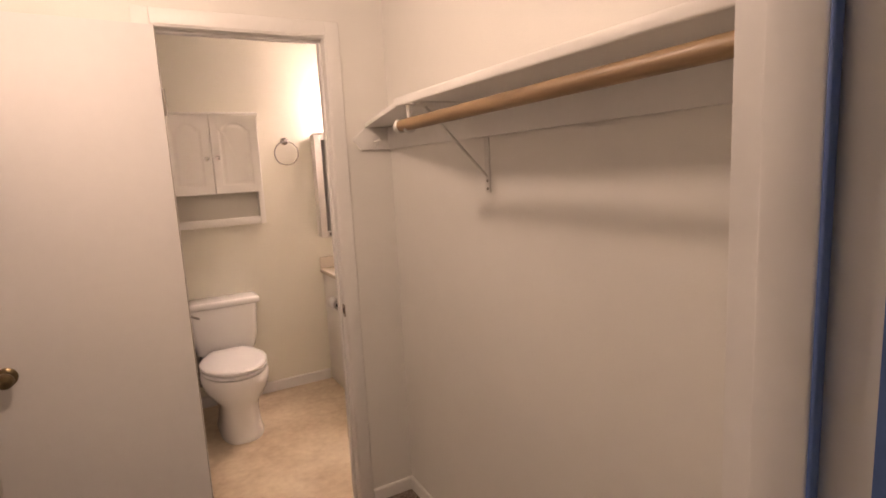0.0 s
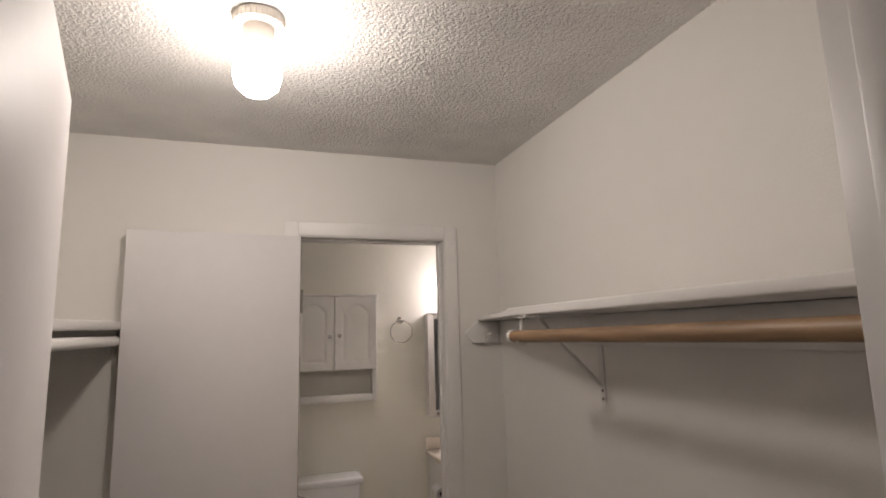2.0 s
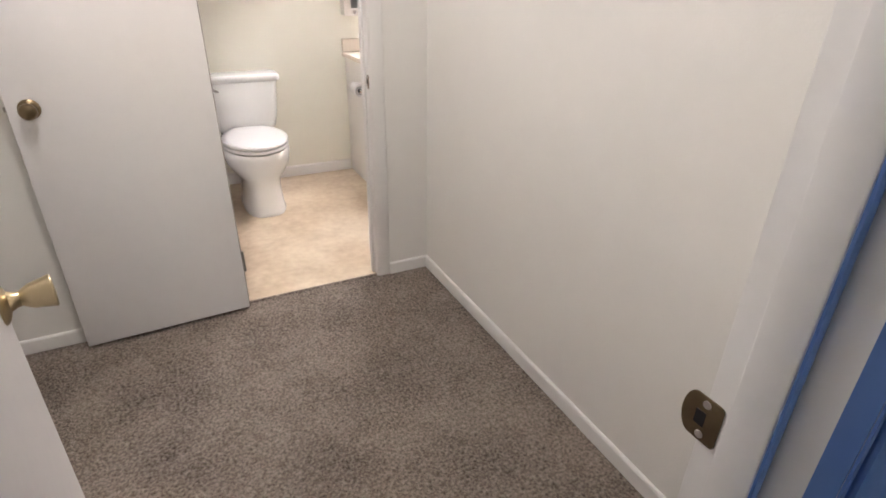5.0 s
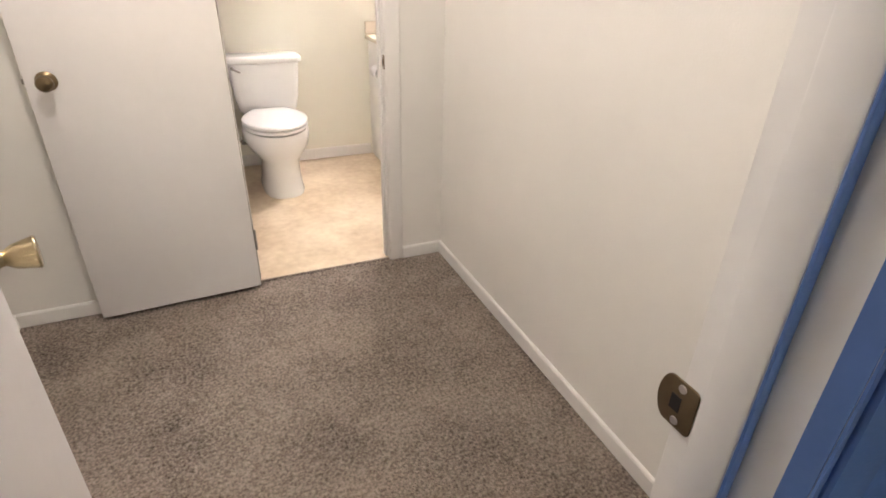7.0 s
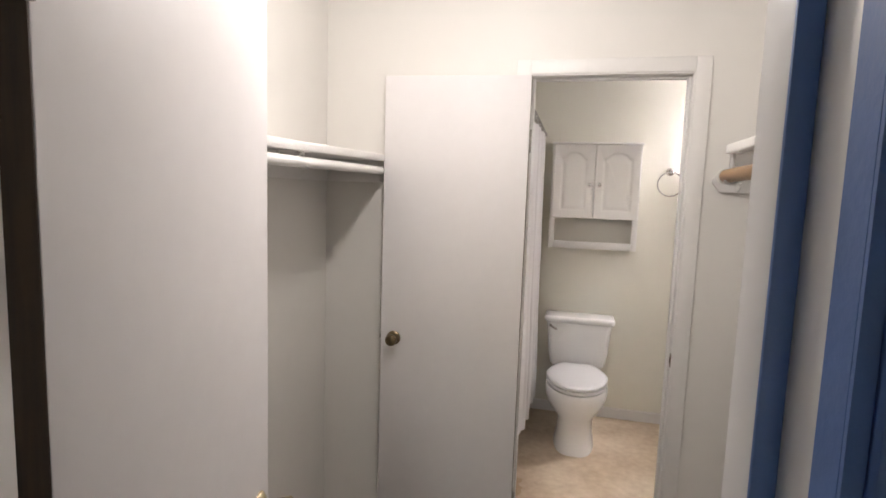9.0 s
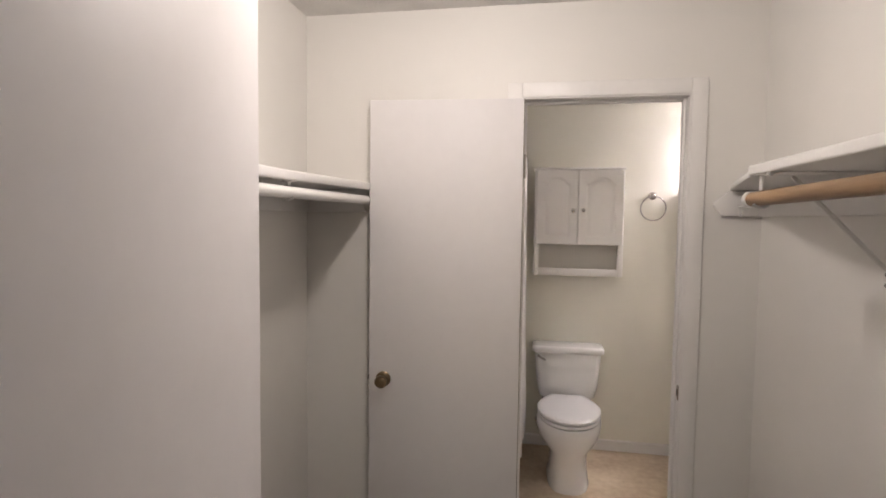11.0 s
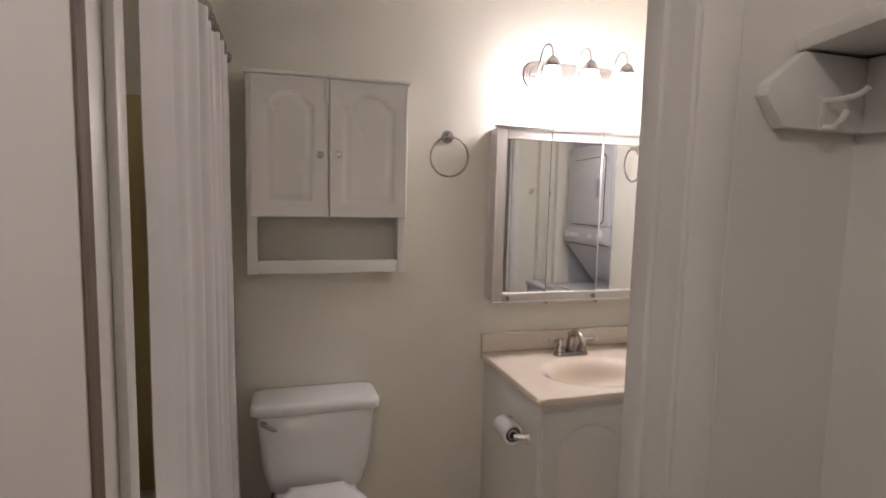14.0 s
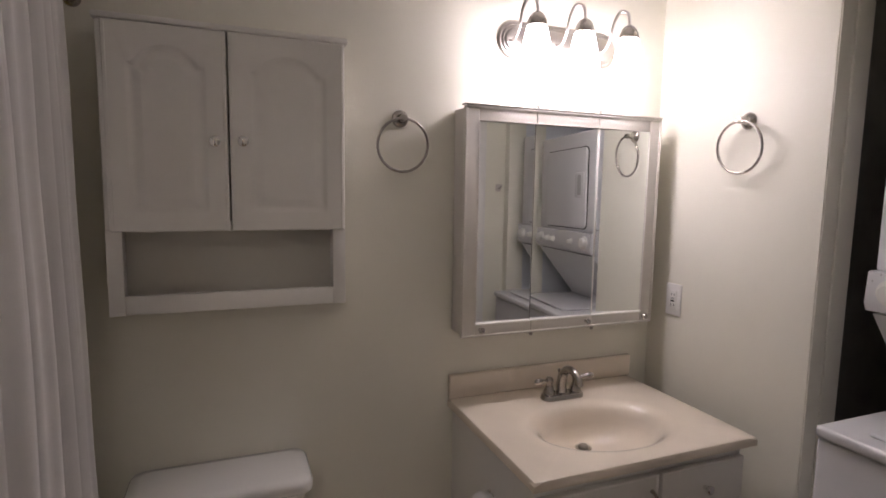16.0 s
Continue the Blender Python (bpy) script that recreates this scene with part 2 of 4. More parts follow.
def grid_sheet(x0, x1, y0, y1, z, step, height, flip=False):
    """A fine sheet with an uneven surface."""
    nx, ny = int((x1 - x0) / step) + 1, int((y1 - y0) / step) + 1
    vs = [(x0 + (x1 - x0) * i / (nx - 1), y0 + (y1 - y0) * j / (ny - 1), 0) for j in range(ny) for i in range(nx)]
    vs = [(x, y, z + height(x, y)) for x, y, _ in vs]
    fs = [(j * nx + i, j * nx + i + 1, (j + 1) * nx + i + 1, (j + 1) * nx + i) for j in range(ny - 1) for i in range(nx - 1)]
    if flip:
        fs = [f[::-1] for f in fs]
    me = bpy.data.meshes.new("sheet")
    me.from_pydata(vs, [], fs)
    bm = bmesh.new()
    bm.from_mesh(me)
    bpy.data.meshes.remove(me)
    return bm


def cloth_through(m, share):
    """Lets part of the light through the cloth."""
    N, L = m.node_tree.nodes, m.node_tree.links
    tr, mx = N.new("ShaderNodeBsdfTranslucent"), N.new("ShaderNodeMixShader")
    tr.inputs["Color"].default_value = (0.88, 0.85, 0.80, 1)
    mx.inputs[0].default_value = share
    L.new(N["Principled BSDF"].outputs[0], mx.inputs[1])
    L.new(tr.outputs[0], mx.inputs[2])
    L.new(mx.outputs[0], N["Material Output"].inputs["Surface"])


cloth_through(CLOTH, 0.22)


def granules(m, scale, dist):
    """Round grains sprayed on the ceiling, as relief."""
    N, L = m.node_tree.nodes, m.node_tree.links
    co = next(n for n in N if n.bl_idname == "ShaderNodeTexCoord")
    vo, wob, mixv, bp = N.new("ShaderNodeTexVoronoi"), N.new("ShaderNodeTexNoise"), N.new("ShaderNodeVectorMath"), N.new("ShaderNodeBump")
    vo.feature, vo.inputs["Scale"].default_value = "SMOOTH_F1", scale
    wob.inputs["Scale"].default_value = 90
    mixv.operation = "MULTIPLY_ADD"
    mixv.inputs[1].default_value = (0.012, 0.012, 0.012)
    L.new(co.outputs["Object"], wob.inputs["Vector"])
    L.new(wob.outputs["Color"], mixv.inputs[0])
    L.new(co.outputs["Object"], mixv.inputs[2])
    L.new(mixv.outputs[0], vo.inputs["Vector"])
    bp.inputs["Distance"].default_value, bp.invert = dist, True
    L.new(vo.outputs["Distance"], bp.inputs["Height"])
    L.new(bp.outputs[0], N["Principled BSDF"].inputs["Normal"])


granules(CEIL, 140, 0.0045)


# ---- the plan, in metres ----
CL, CR, CF, CB, CZ = -0.225, 1.555, 0.443, 2.375, 2.415     # closet: left, right, front, back, ceiling
BL, BR, BF, BB = -0.13, 2.495, 2.463, 3.987                  # bathroom
D1L, D1R, D1H = 0.681, 1.291, 2.05                          # opening to the bathroom
D2L, D2R, D2H = 0.352, 0.979, 2.05                          # opening from the bedroom
BEDY = 0.318                                                # bedroom face of the front wall
D4L, D4R, D4H = 1.70, 2.315, 2.05                           # opening from the hall to the bathroom
LA0, LA1, LAH = 2.53, 3.354, 2.052                            # laundry opening along y, its height


def wall_with_opening(name, material, label, x0, x1, y0, y1, z1, ox0, ox1, oh):
    bm = box(x0, ox0, y0, y1, 0, z1)
    box(ox1, x1, y0, y1, 0, z1, bm=bm)
    box(ox0, ox1, y0, y1, oh, z1, bm=bm)
    return structure(name, bm, material, label, "wall")


# ---- large structure ----
def lumps(scale, amp, power=1.0):
    return lambda x, y: amp * abs(noise.noise(Vector((x * scale, y * scale, 0.3)))) ** power


popcorn = lambda x, y: -0.0022 * max(0.0, noise.noise(Vector((x * 110, y * 110, 1.3)))) - 0.0018 * random.random() ** 3
structure("ceiling_closet", grid_sheet(CL, CR, CF, CB, CZ, 0.0042, popcorn, True), CEIL, "off-white popcorn textured ceiling of the closet", "ceiling", 60)
structure("ceiling_closet_slab", box(CL - 0.1, CR + 0.1, BEDY, CB + 0.05, CZ + 0.012, CZ + 0.15), CEIL2, "plain slab above the closet ceiling", "ceiling")
structure("ceiling_bath", box(BL - 0.1, 3.4, CB + 0.051, BB + 0.1, CZ, CZ + 0.15), CEIL2, "white painted bathroom ceiling", "ceiling")
structure("ceiling_bedroom", box(-1.4, 2.9, -2.9, BEDY, CZ, CZ + 0.15), CEIL2, "white painted bedroom ceiling", "ceiling")
pile = lambda x, y: 0.003 * noise.noise(Vector((x * 14, y * 14, 0))) + 0.006 * noise.noise(Vector((x * 85, y * 85, 2))) + 0.003 * random.random()
structure("floor_closet", grid_sheet(CL, CR, BEDY - 0.6, CB + 0.01, -0.004, 0.0062, pile), CARPET, "worn grey-brown cut pile carpet", "floor", 60)
structure("floor_bedroom", box(-1.4, 2.9, -2.9, BEDY - 0.2, -0.12, -0.012), CARPET, "grey-brown carpet of the bedroom", "floor")
structure("floor_slab", box(-1.4, 2.9, BEDY - 0.2, CB + 0.012, -0.12, -0.02), CARPET, "floor below the closet carpet", "floor")
structure("floor_bath", box(BL - 0.1, 3.4, CB + 0.012, BB + 0.1, -0.12, -0.002), VINYL, "beige mottled sheet vinyl floor", "floor")

structure("wall_closet_right", box(CR, CR + 0.1, BEDY + 0.1, CB, -0.02, CZ + 0.02), WALL, "off-white painted closet wall", "wall")
structure("wall_closet_left", box(CL - 0.1, CL, BEDY + 0.1, CB, -0.02, CZ + 0.02), WALL, "off-white painted closet wall", "wall")
wall_with_opening("wall_closet_back", WALL, "off-white painted wall with a doorway to the bathroom", BL - 0.2, CR + 0.1, CB, CB + 0.048, CZ + 0.02, D1L - 0.02, D1R + 0.02, D1H + 0.02)
bm = box(BL - 0.1, D1L - 0.02, CB + 0.048, BF, 0, CZ + 0.02)
for a, b, z0 in ((D1L - 0.02, D1R + 0.02, D1H + 0.02), (D1R + 0.02, D4L - 0.02, 0), (D4L - 0.02, D4R + 0.02, D4H + 0.02), (D4R + 0.02, BR + 0.1, 0)):
    box(a, b, CB + 0.048, BF, z0, CZ + 0.02, bm=bm)
structure("wall_bath_front", bm, BATHWALL, "cream painted bathroom wall with two doorways", "wall")
wall_with_opening("wall_hall_back", WALL, "off-white painted hall wall with a doorway to the bathroom", CR + 0.101, BR + 0.1, CB, CB + 0.048, CZ + 0.02, D4L - 0.02, D4R + 0.02, D4H + 0.02)
structure("wall_hall_right", box(BR + 0.1, BR + 0.2, BEDY + 0.061, CB - 0.02, -0.02, CZ + 0.02), WALL, "off-white painted wall of the unlit hall", "wall")
structure("wall_hall_end", box(CR + 0.101, BR + 0.1, BEDY + 0.061, BEDY + 0.12, -0.02, CZ + 0.02), WALL, "off-white painted end wall of the unlit hall", "wall")
structure("ceiling_hall", box(CR + 0.101, BR + 0.2, BEDY + 0.061, CB + 0.048, CZ + 0.002, CZ + 0.15), CEIL2, "white painted hall ceiling", "ceiling")
wall_with_opening("wall_closet_front", WALL, "off-white painted wall with a doorway to the bedroom", CL - 0.1, CR + 0.1, BEDY + 0.06, CF, CZ + 0.02, D2L - 0.02, D2R + 0.02, D2H + 0.02)
wall_with_opening("wall_bedroom_door", BLUE, "blue painted bedroom wall with a doorway", -1.4, 2.9, BEDY, BEDY + 0.06, CZ + 0.02, D2L - 0.02, D2R + 0.02, D2H + 0.02)
structure("wall_bath_back", box(BL - 0.1, BR + 0.1, BB, BB + 0.1, -0.02, CZ + 0.02), BATHWALL, "cream painted bathroom wall", "wall")
structure("wall_bath_left", box(BL - 0.1, BL, BF, BB, -0.02, CZ + 0.02), BATHWALL, "cream painted bathroom wall beside the tub", "wall")
bm = box(BR, BR + 0.1, LA1 + 0.004, BB, -0.02, CZ + 0.02)
box(BR, BR + 0.1, BF, LA0 - 0.02, -0.02, CZ + 0.02, bm=bm)
box(BR, BR + 0.1, LA0 - 0.02, LA1 + 0.004, LAH + 0.004, CZ + 0.02, bm=bm)
structure("wall_bath_right", bm, BATHWALL, "cream painted bathroom wall with a laundry opening", "wall")
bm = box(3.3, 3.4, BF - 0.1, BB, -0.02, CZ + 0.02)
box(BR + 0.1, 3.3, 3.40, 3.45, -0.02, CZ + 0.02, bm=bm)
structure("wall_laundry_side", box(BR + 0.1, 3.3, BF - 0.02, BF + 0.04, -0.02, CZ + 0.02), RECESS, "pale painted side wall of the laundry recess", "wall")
structure("wall_laundry", bm, NICHE, "dark walls of the laundry recess", "wall")

# unseen bedroom behind the camera, with an assumed window
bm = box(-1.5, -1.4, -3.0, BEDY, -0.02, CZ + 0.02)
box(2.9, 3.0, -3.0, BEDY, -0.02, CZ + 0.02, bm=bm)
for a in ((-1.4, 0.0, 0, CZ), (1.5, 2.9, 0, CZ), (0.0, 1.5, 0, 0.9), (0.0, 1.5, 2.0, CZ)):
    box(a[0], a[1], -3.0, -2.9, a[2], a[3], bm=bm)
structure("wall_bedroom", bm, BLUE, "blue painted bedroom walls with an assumed window", "wall")

# ---- trim: door frames, casings, baseboards ----
def doorway(tag, l, r, h, y0, y1, material, stop):
    t = thing("door_frame_" + tag, (l, y0, 0), "white painted wooden door frame", "door frame", kind="structure")
    part("jamb", box(l - 0.019, l, y0, y1, 0, h, 0.002), material, t)
    part("jamb", box(r, r + 0.019, y0, y1, 0, h, 0.002), material, t)
    part("head_jamb", box(l - 0.019, r + 0.019, y0, y1, h, h + 0.019, 0.002), material, t)
    s0, s1 = stop
    part("door_stop", box(l, l + 0.011, s0, s1, 0, h, 0.003), material, t)
    part("door_stop", box(r - 0.011, r, s0, s1, 0, h, 0.003), material, t)
    part("door_stop", box(l + 0.011, r - 0.011, s0, s1, h - 0.011, h, 0.003), material, t)
    return t


doorway("1", D1L, D1R, D1H, CB - 0.002, BF + 0.002, TRIM, (CB + 0.040, CB + 0.072))
f2 = doorway("2", D2L, D2R, D2H, BEDY - 0.002, CF + 0.002, TRIM, (0.373, 0.416))
doorway("4", D4L, D4R, D4H, CB - 0.002, BF + 0.002, TRIM, (CB + 0.030, CB + 0.062))
# blue paint on the bedroom side of the stop
part("stop_edge", box(D2R - 0.0115, D2R - 0.0002, 0.3695, 0.373, 0, D2H - 0.012, 0.001), BLUE, f2, "blue painted edge of the stop")
part("stop_edge", box(D2L + 0.0002, D2L + 0.0115, 0.3695, 0.373, 0, D2H - 0.012, 0.001), BLUE, f2, "blue painted edge of the stop")


part("jamb_paint", box(D2R - 0.0007, D2R - 0.0001, BEDY - 0.002, 0.337, 0, D2H - 0.012), BLUE, f2, "blue painted outer edge of the jamb")
part("jamb_paint", box(D2L + 0.0001, D2L + 0.0007, BEDY - 0.002, 0.337, 0, D2H - 0.012), BLUE, f2, "blue painted outer edge of the jamb")

for x0, x1 in ((D2R - 0.0007, D2R + 0.012), (D2L - 0.012, D2L + 0.0007)):
    part("jamb_end", box(x0, x1, BEDY - 0.005, BEDY - 0.0025, 0, D2H - 0.012), BLUE, f2, "blue painted end of the jamb")


def casing(name, l, r, h, y0, y1, w, material, label, rev=0.006):
    t = thing(name, (l, y0, 0), label, "trim", kind="structure")
    part("side_casing", box(l - rev - w, l - rev, y0, y1, 0, h + rev + w, 0.004), material, t)
    part("side_casing", box(r + rev, r + rev + w, y0, y1, 0, h + rev + w, 0.004), material, t)
    part("head_casing", box(l - rev, r + rev, y0, y1, h + rev, h + rev + w, 0.004), material, t)
    return t


casing("trim_closet_side", D1L, D1R, D1H, CB - 0.007, CB - 0.002, 0.057, TRIM, "white flat wooden casing round the bathroom doorway")
casing("trim_bath_side", D1L, D1R, D1H, BF + 0.002, BF + 0.009, 0.057, TRIM, "white flat wooden casing on the bathroom side", 0.012)
casing("trim_hall_door", D4L, D4R, D4H, BF + 0.002, BF + 0.012, 0.045, TRIM, "white wooden casing round the hall doorway")
casing("trim_bedroom_side", D2L, D2R, D2H, BEDY - 0.012, BEDY - 0.002, 0.057, BLUE, "blue painted casing on the bedroom side")

# laundry opening frame
t = thing("door_frame_3", (BR, LA0, 0), "cream painted frame of the laundry opening", "door frame", kind="structure")
part("jamb", box(BR + 0.002, BR + 0.120, LA1, LA1 + 0.004, 0, LAH, 0.001), BATHWALL, t)
part("jamb_stop", box(BR + 0.054, BR + 0.121, LA1 - 0.006, LA1, 0, LAH - 0.001, 0.002), BATHWALL, t)
part("jamb", box(BR - 0.003, BR + 0.103, LA0 - 0.019, LA0, 0, LAH, 0.002), BATHWALL, t)
part("head_jamb", box(BR + 0.002, BR + 0.120, LA0, LA1, LAH, LAH + 0.004, 0.001), BATHWALL, t)


def baseboard(name, axis, a, b, face, out, h=0.06):
    """A board against a wall; out is the way it stands off the wall."""
    prof = [(0, 0), (0.011, 0), (0.011, h - 0.008), (0.008, h - 0.002), (0.004, h), (0, h)]
    if axis == "y":
        bm = loft([[(face + out * u, c, v) for u, v in prof] for c in (a, b)])
    else:
        bm = loft([[(c, face + out * u, v) for u, v in prof] for c in (a, b)])
    return structure(name, bm, TRIM, "white painted wooden baseboard", "baseboard")


baseboard("baseboard_closet_right", "y", CF, CB - 0.0005, CR - 0.0005, -1)
baseboard("baseboard_closet_left", "y", CF, CB - 0.0005, CL + 0.0005, 1)
baseboard("baseboard_closet_back_1", "x", CL + 0.012, D1L - 0.064, CB - 0.0005, -1)
baseboard("baseboard_closet_back_2", "x", D1R + 0.064, CR - 0.012, CB - 0.0005, -1)
baseboard("baseboard_bath_back", "x", 0.62, 1.668, BB - 0.0005, -1, 0.075)
baseboard("baseboard_bath_right", "y", LA1 + 0.006, 3.47, BR - 0.0005, -1, 0.075)
bm = loft([[(c, CB + 0.008 + u, v) for u, v in ((0, -0.004), (0.002, 0.003), (0.012, 0.004), (0.02, 0.0))] for c in (D1L, D1R)])
structure("trim_carpet_edge", bm, CARPET, "ragged carpet edge at the bathroom threshold", "trim")


# ---- doors ----
def knob_set(at, normal, material, parent, style):
    """A round or tulip door knob with its rose, on a face whose outward way is normal."""
    p = Vector(at)
    if style == "round":
        prof = [(0.031, 0), (0.031, 0.004), (0.026, 0.009), (0.014, 0.012), (0.011, 0.022), (0.013, 0.029), (0.021, 0.034), (0.0255, 0.042), (0.0255, 0.050), (0.021, 0.057), (0.012, 0.0605), (0.0, 0.061)]
    else:
        prof = [(0.033, 0), (0.033, 0.003), (0.027, 0.008), (0.016, 0.012), (0.012, 0.02), (0.0115, 0.026), (0.015, 0.031), (0.019, 0.038), (0.0245, 0.062), (0.0255, 0.066), (0.023, 0.0685), (0.0, 0.070)]
    bm = lathe(prof, 32)
    q = Vector((0, 0, 1)).rotation_difference(Vector(normal)).to_matrix().to_4x4()
    bmesh.ops.transform(bm, matrix=Matrix.Translation(p) @ q, verts=bm.verts)
    return part("door_knob", bm, material, parent, smooth=35)


def leaf_door(name, hinge, toward, width, height, label, knob_mat, style, face, edge_mat):
    """A flush door from its hinge corner; face is the outward way of the side that is seen."""
    d = (Vector(toward) - Vector(hinge)).to_2d().normalized()
    n = Vector(face).normalized()
    h = Vector((hinge[0], hinge[1], 0))
    d3, n3 = Vector((d.x, d.y, 0)), Vector((n.x, n.y, 0))
    t = thing(name, (h.x, h.y, 0), label, "door", kind="structure")
    def slab(a, b, e0, e1, z0, z1, bev):
        bm = box(a, b, e0, e1, z0, z1, bev)
        m = Matrix(((d3.x, n3.x, 0, h.x), (d3.y, n3.y, 0, h.y), (0, 0, 1, 0), (0, 0, 0, 1)))
        bmesh.ops.transform(bm, matrix=m, verts=bm.verts)
        bmesh.ops.recalc_face_normals(bm, faces=bm.faces)
        return bm
    leaf = part("door_leaf", slab(0.0015, width, -0.035, 0, 0.014, height, 0.002), DOORP, t)
    part("hinge_edge", slab(-0.0005, 0.0015, -0.034, -0.001, 0.016, height - 0.002, 0), edge_mat, t, "bare edge of the door")
    for z in (0.24, height - 0.26):
        bm = slab(-0.004, -0.0005, -0.032, 0.0, z - 0.045, z + 0.045, 0.001)
        c = h + n3 * 0.004 + d3 * -0.004
        tube([(c.x, c.y, z - 0.046), (c.x, c.y, z + 0.046)], 0.005, 10, bm)
        part("hinge", bm, STEEL, t, "dark metal butt hinge")
    zk = 0.924 if style == "round" else 0.893
    for s, off in ((1, 0.0), (-1, -0.035)):
        c = h + d3 * (width - 0.06) + n3 * off
        if s > 0 or style != "round":
            knob_set((c.x, c.y, zk), n3 * s, knob_mat, t, style)
    part("latch", slab(width, width + 0.0015, -0.029, -0.006, zk - 0.028, zk + 0.028, 0), STEEL, t)
    part("latch_bolt", slab(width, width + 0.009, -0.022, -0.013, zk - 0.008, zk + 0.008, 0.001), STEEL, t)
    return t


leaf_door("door_1", (0.685, 2.331), (0.080, 2.2997), 0.608, 2.045, "white flush wooden door standing open against the wall", ANTIQUE, "round", (0.0517, -0.9987), OLDWOOD)
leaf_door("door_2", (0.390, 0.503), (0.250, 1.120), 0.632, 2.04, "white flush wooden door swung open into the closet", BRASS, "tulip", (0.9752, 0.2213), EDGEWOOD)


def strike(name, x, y, z, w, material):
    """A latch plate let into a jamb that faces -x, with its lip and two screws."""
    t = thing(name, (x, y, z), "tarnished metal strike plate screwed to the door frame", "strike plate")
    q = 0.006
    prof = [(y + w / 2 - 0.014 + 0.014 * math.cos(radians(a)), z + 0.028 * math.sin(radians(a))) for a in range(-90, 91, 15)]
    prof += arc(y - w / 2 + q, z + 0.028 - q, q, 90, 180, 4) + arc(y - w / 2 + q, z - 0.028 + q, q, 180, 270, 4)
    bm = prism(prof, lambda u, v, d: (x - d, u, v), 0.0, 0.0022, 0.0006)
    plate = part("plate", bm, material, t)
    part("bolt_hole", box(x - 0.003, x - 0.0021, y - 0.006, y + 0.006, z - 0.009, z + 0.009), DARK, t)
    for dz in (-0.02, 0.02):
        part("screw", lathe([(0.0048, 0), (0.0044, 0.0012), (0.0, 0.0018)], 14, (x - 0.0022, y - 0.004, z + dz), "-x"), PALENICKEL, t)
    return t


strike("strike_plate", D1R, CB + 0.016, 0.92, 0.030, ANTIQUE)
strike("strike_plate", D2R, 0.446, 0.921, 0.046, ANTIQUE)


# ---- closet lamp ----
LX, LY = 0.524, 1.425
t = thing("ceiling_lamp", (LX, LY, CZ), "white porcelain lampholder with a lit bare bulb", "ceiling lamp")
bm = lathe([(0.0, 0.004), (0.058, 0.004), (0.060, -0.002), (0.058, -0.020), (0.054, -0.024), (0.036, -0.026), (0.0, -0.026)], 48, (LX, LY, CZ - 0.004))
part("base", bm, CERAMIC, t, smooth=40)
for i in range(30):
    a = 2 * math.pi * i / 30
    c, s = math.cos(a), math.sin(a)
    part("rib", tube([(LX + 0.0595 * c, LY + 0.0595 * s, CZ - 0.008), (LX + 0.058 * c, LY + 0.058 * s, CZ - 0.026)], 0.0026, 6), CERAMIC, t)
part("socket", lathe([(0.036, 0), (0.036, -0.034), (0.033, -0.040), (0.0, -0.040)], 32, (LX, LY, CZ - 0.029)), CERAMIC, t)
part("bulb", lathe([(0.020, 0), (0.024, -0.012), (0.040, -0.030), (0.053, -0.058), (0.056, -0.082), (0.049, -0.110), (0.030, -0.128), (0.013, -0.1355), (0.0, -0.137)], 32, (LX, LY, CZ - 0.068)), BULBGLOW, t, "lit frosted bulb", smooth=60)


# ---- closet shelves, rods, brackets ----
ST, SU = 1.715, 1.697
t = thing("closet_shelf", (1.4, 1.5, SU), "white painted wooden closet shelf with a clipped corner", "shelf")
SX = 1.266
prof = [(SX, CF + 0.001), (CR - 0.001, CF + 0.001), (CR - 0.001, CB - 0.001), (1.441, CB - 0.001), (SX, 1.668)]
part("board", prism(prof, lambda u, v, d: (u, v, d), SU, ST, 0.003), TRIM, t)
part("nosing", box(SX - 0.011, SX + 0.001, CF + 0.002, 1.668, SU - 0.002, ST + 0.005, 0.0055, 4), TRIM, t, smooth=50)
part("back_cleat", box(CR - 0.019, CR - 0.001, CF + 0.001, CB - 0.020, 1.602, SU - 0.003, 0.002), TRIM, t)
prof = [(1.384, 1.640), (1.412, 1.603), (CR - 0.001, 1.603), (CR - 0.001, SU - 0.003), (1.437, SU - 0.003), (1.387, 1.655)]
part("side_cleat", prism(prof, lambda u, v, d: (u, d, v), CB - 0.020, CB - 0.001, 0.002), TRIM, t)

t = thing("closet_shelf", (-0.1, 1.5, SU), "white painted wooden closet shelf along the wall", "shelf")
LXF = 0.066
def sagged(bm):
    """The old board has come down a little on its bracket."""
    for v in bm.verts:
        v.co.z -= 0.013 * min(1.0, (CB - v.co.y) / 0.85)
    return bm


def long_box(x0, x1, z0, z1, bev):
    """A board along the wall in short lengths, so that it can bend."""
    r = [(x0 + bev, z0), (x1 - bev, z0), (x1 - 0.3 * bev, z0 + 0.3 * bev), (x1, z0 + bev), (x1, z1 - bev), (x1 - 0.3 * bev, z1 - 0.3 * bev), (x1 - bev, z1), (x0 + bev, z1), (x0, z1 - bev), (x0, z0 + bev)]
    return sagged(loft([[(u, CF + 0.001 + (CB - CF - 0.002) * i / 16, v) for u, v in r] for i in range(17)]))


part("board", long_box(CL + 0.001, LXF, SU, ST, 0.002), TRIM, t)
part("nosing", long_box(LXF - 0.001, LXF + 0.013, SU - 0.006, ST + 0.005, 0.006), TRIM, t, smooth=60)
part("back_cleat", box(CL + 0.001, CL + 0.019, CF + 0.001, CB - 0.020, 1.602, SU - 0.003, 0.002), TRIM, t)
part("side_cleat", box(CL + 0.001, 0.05, CB - 0.020, CB - 0.001, 1.602, SU - 0.003, 0.002), TRIM, t)


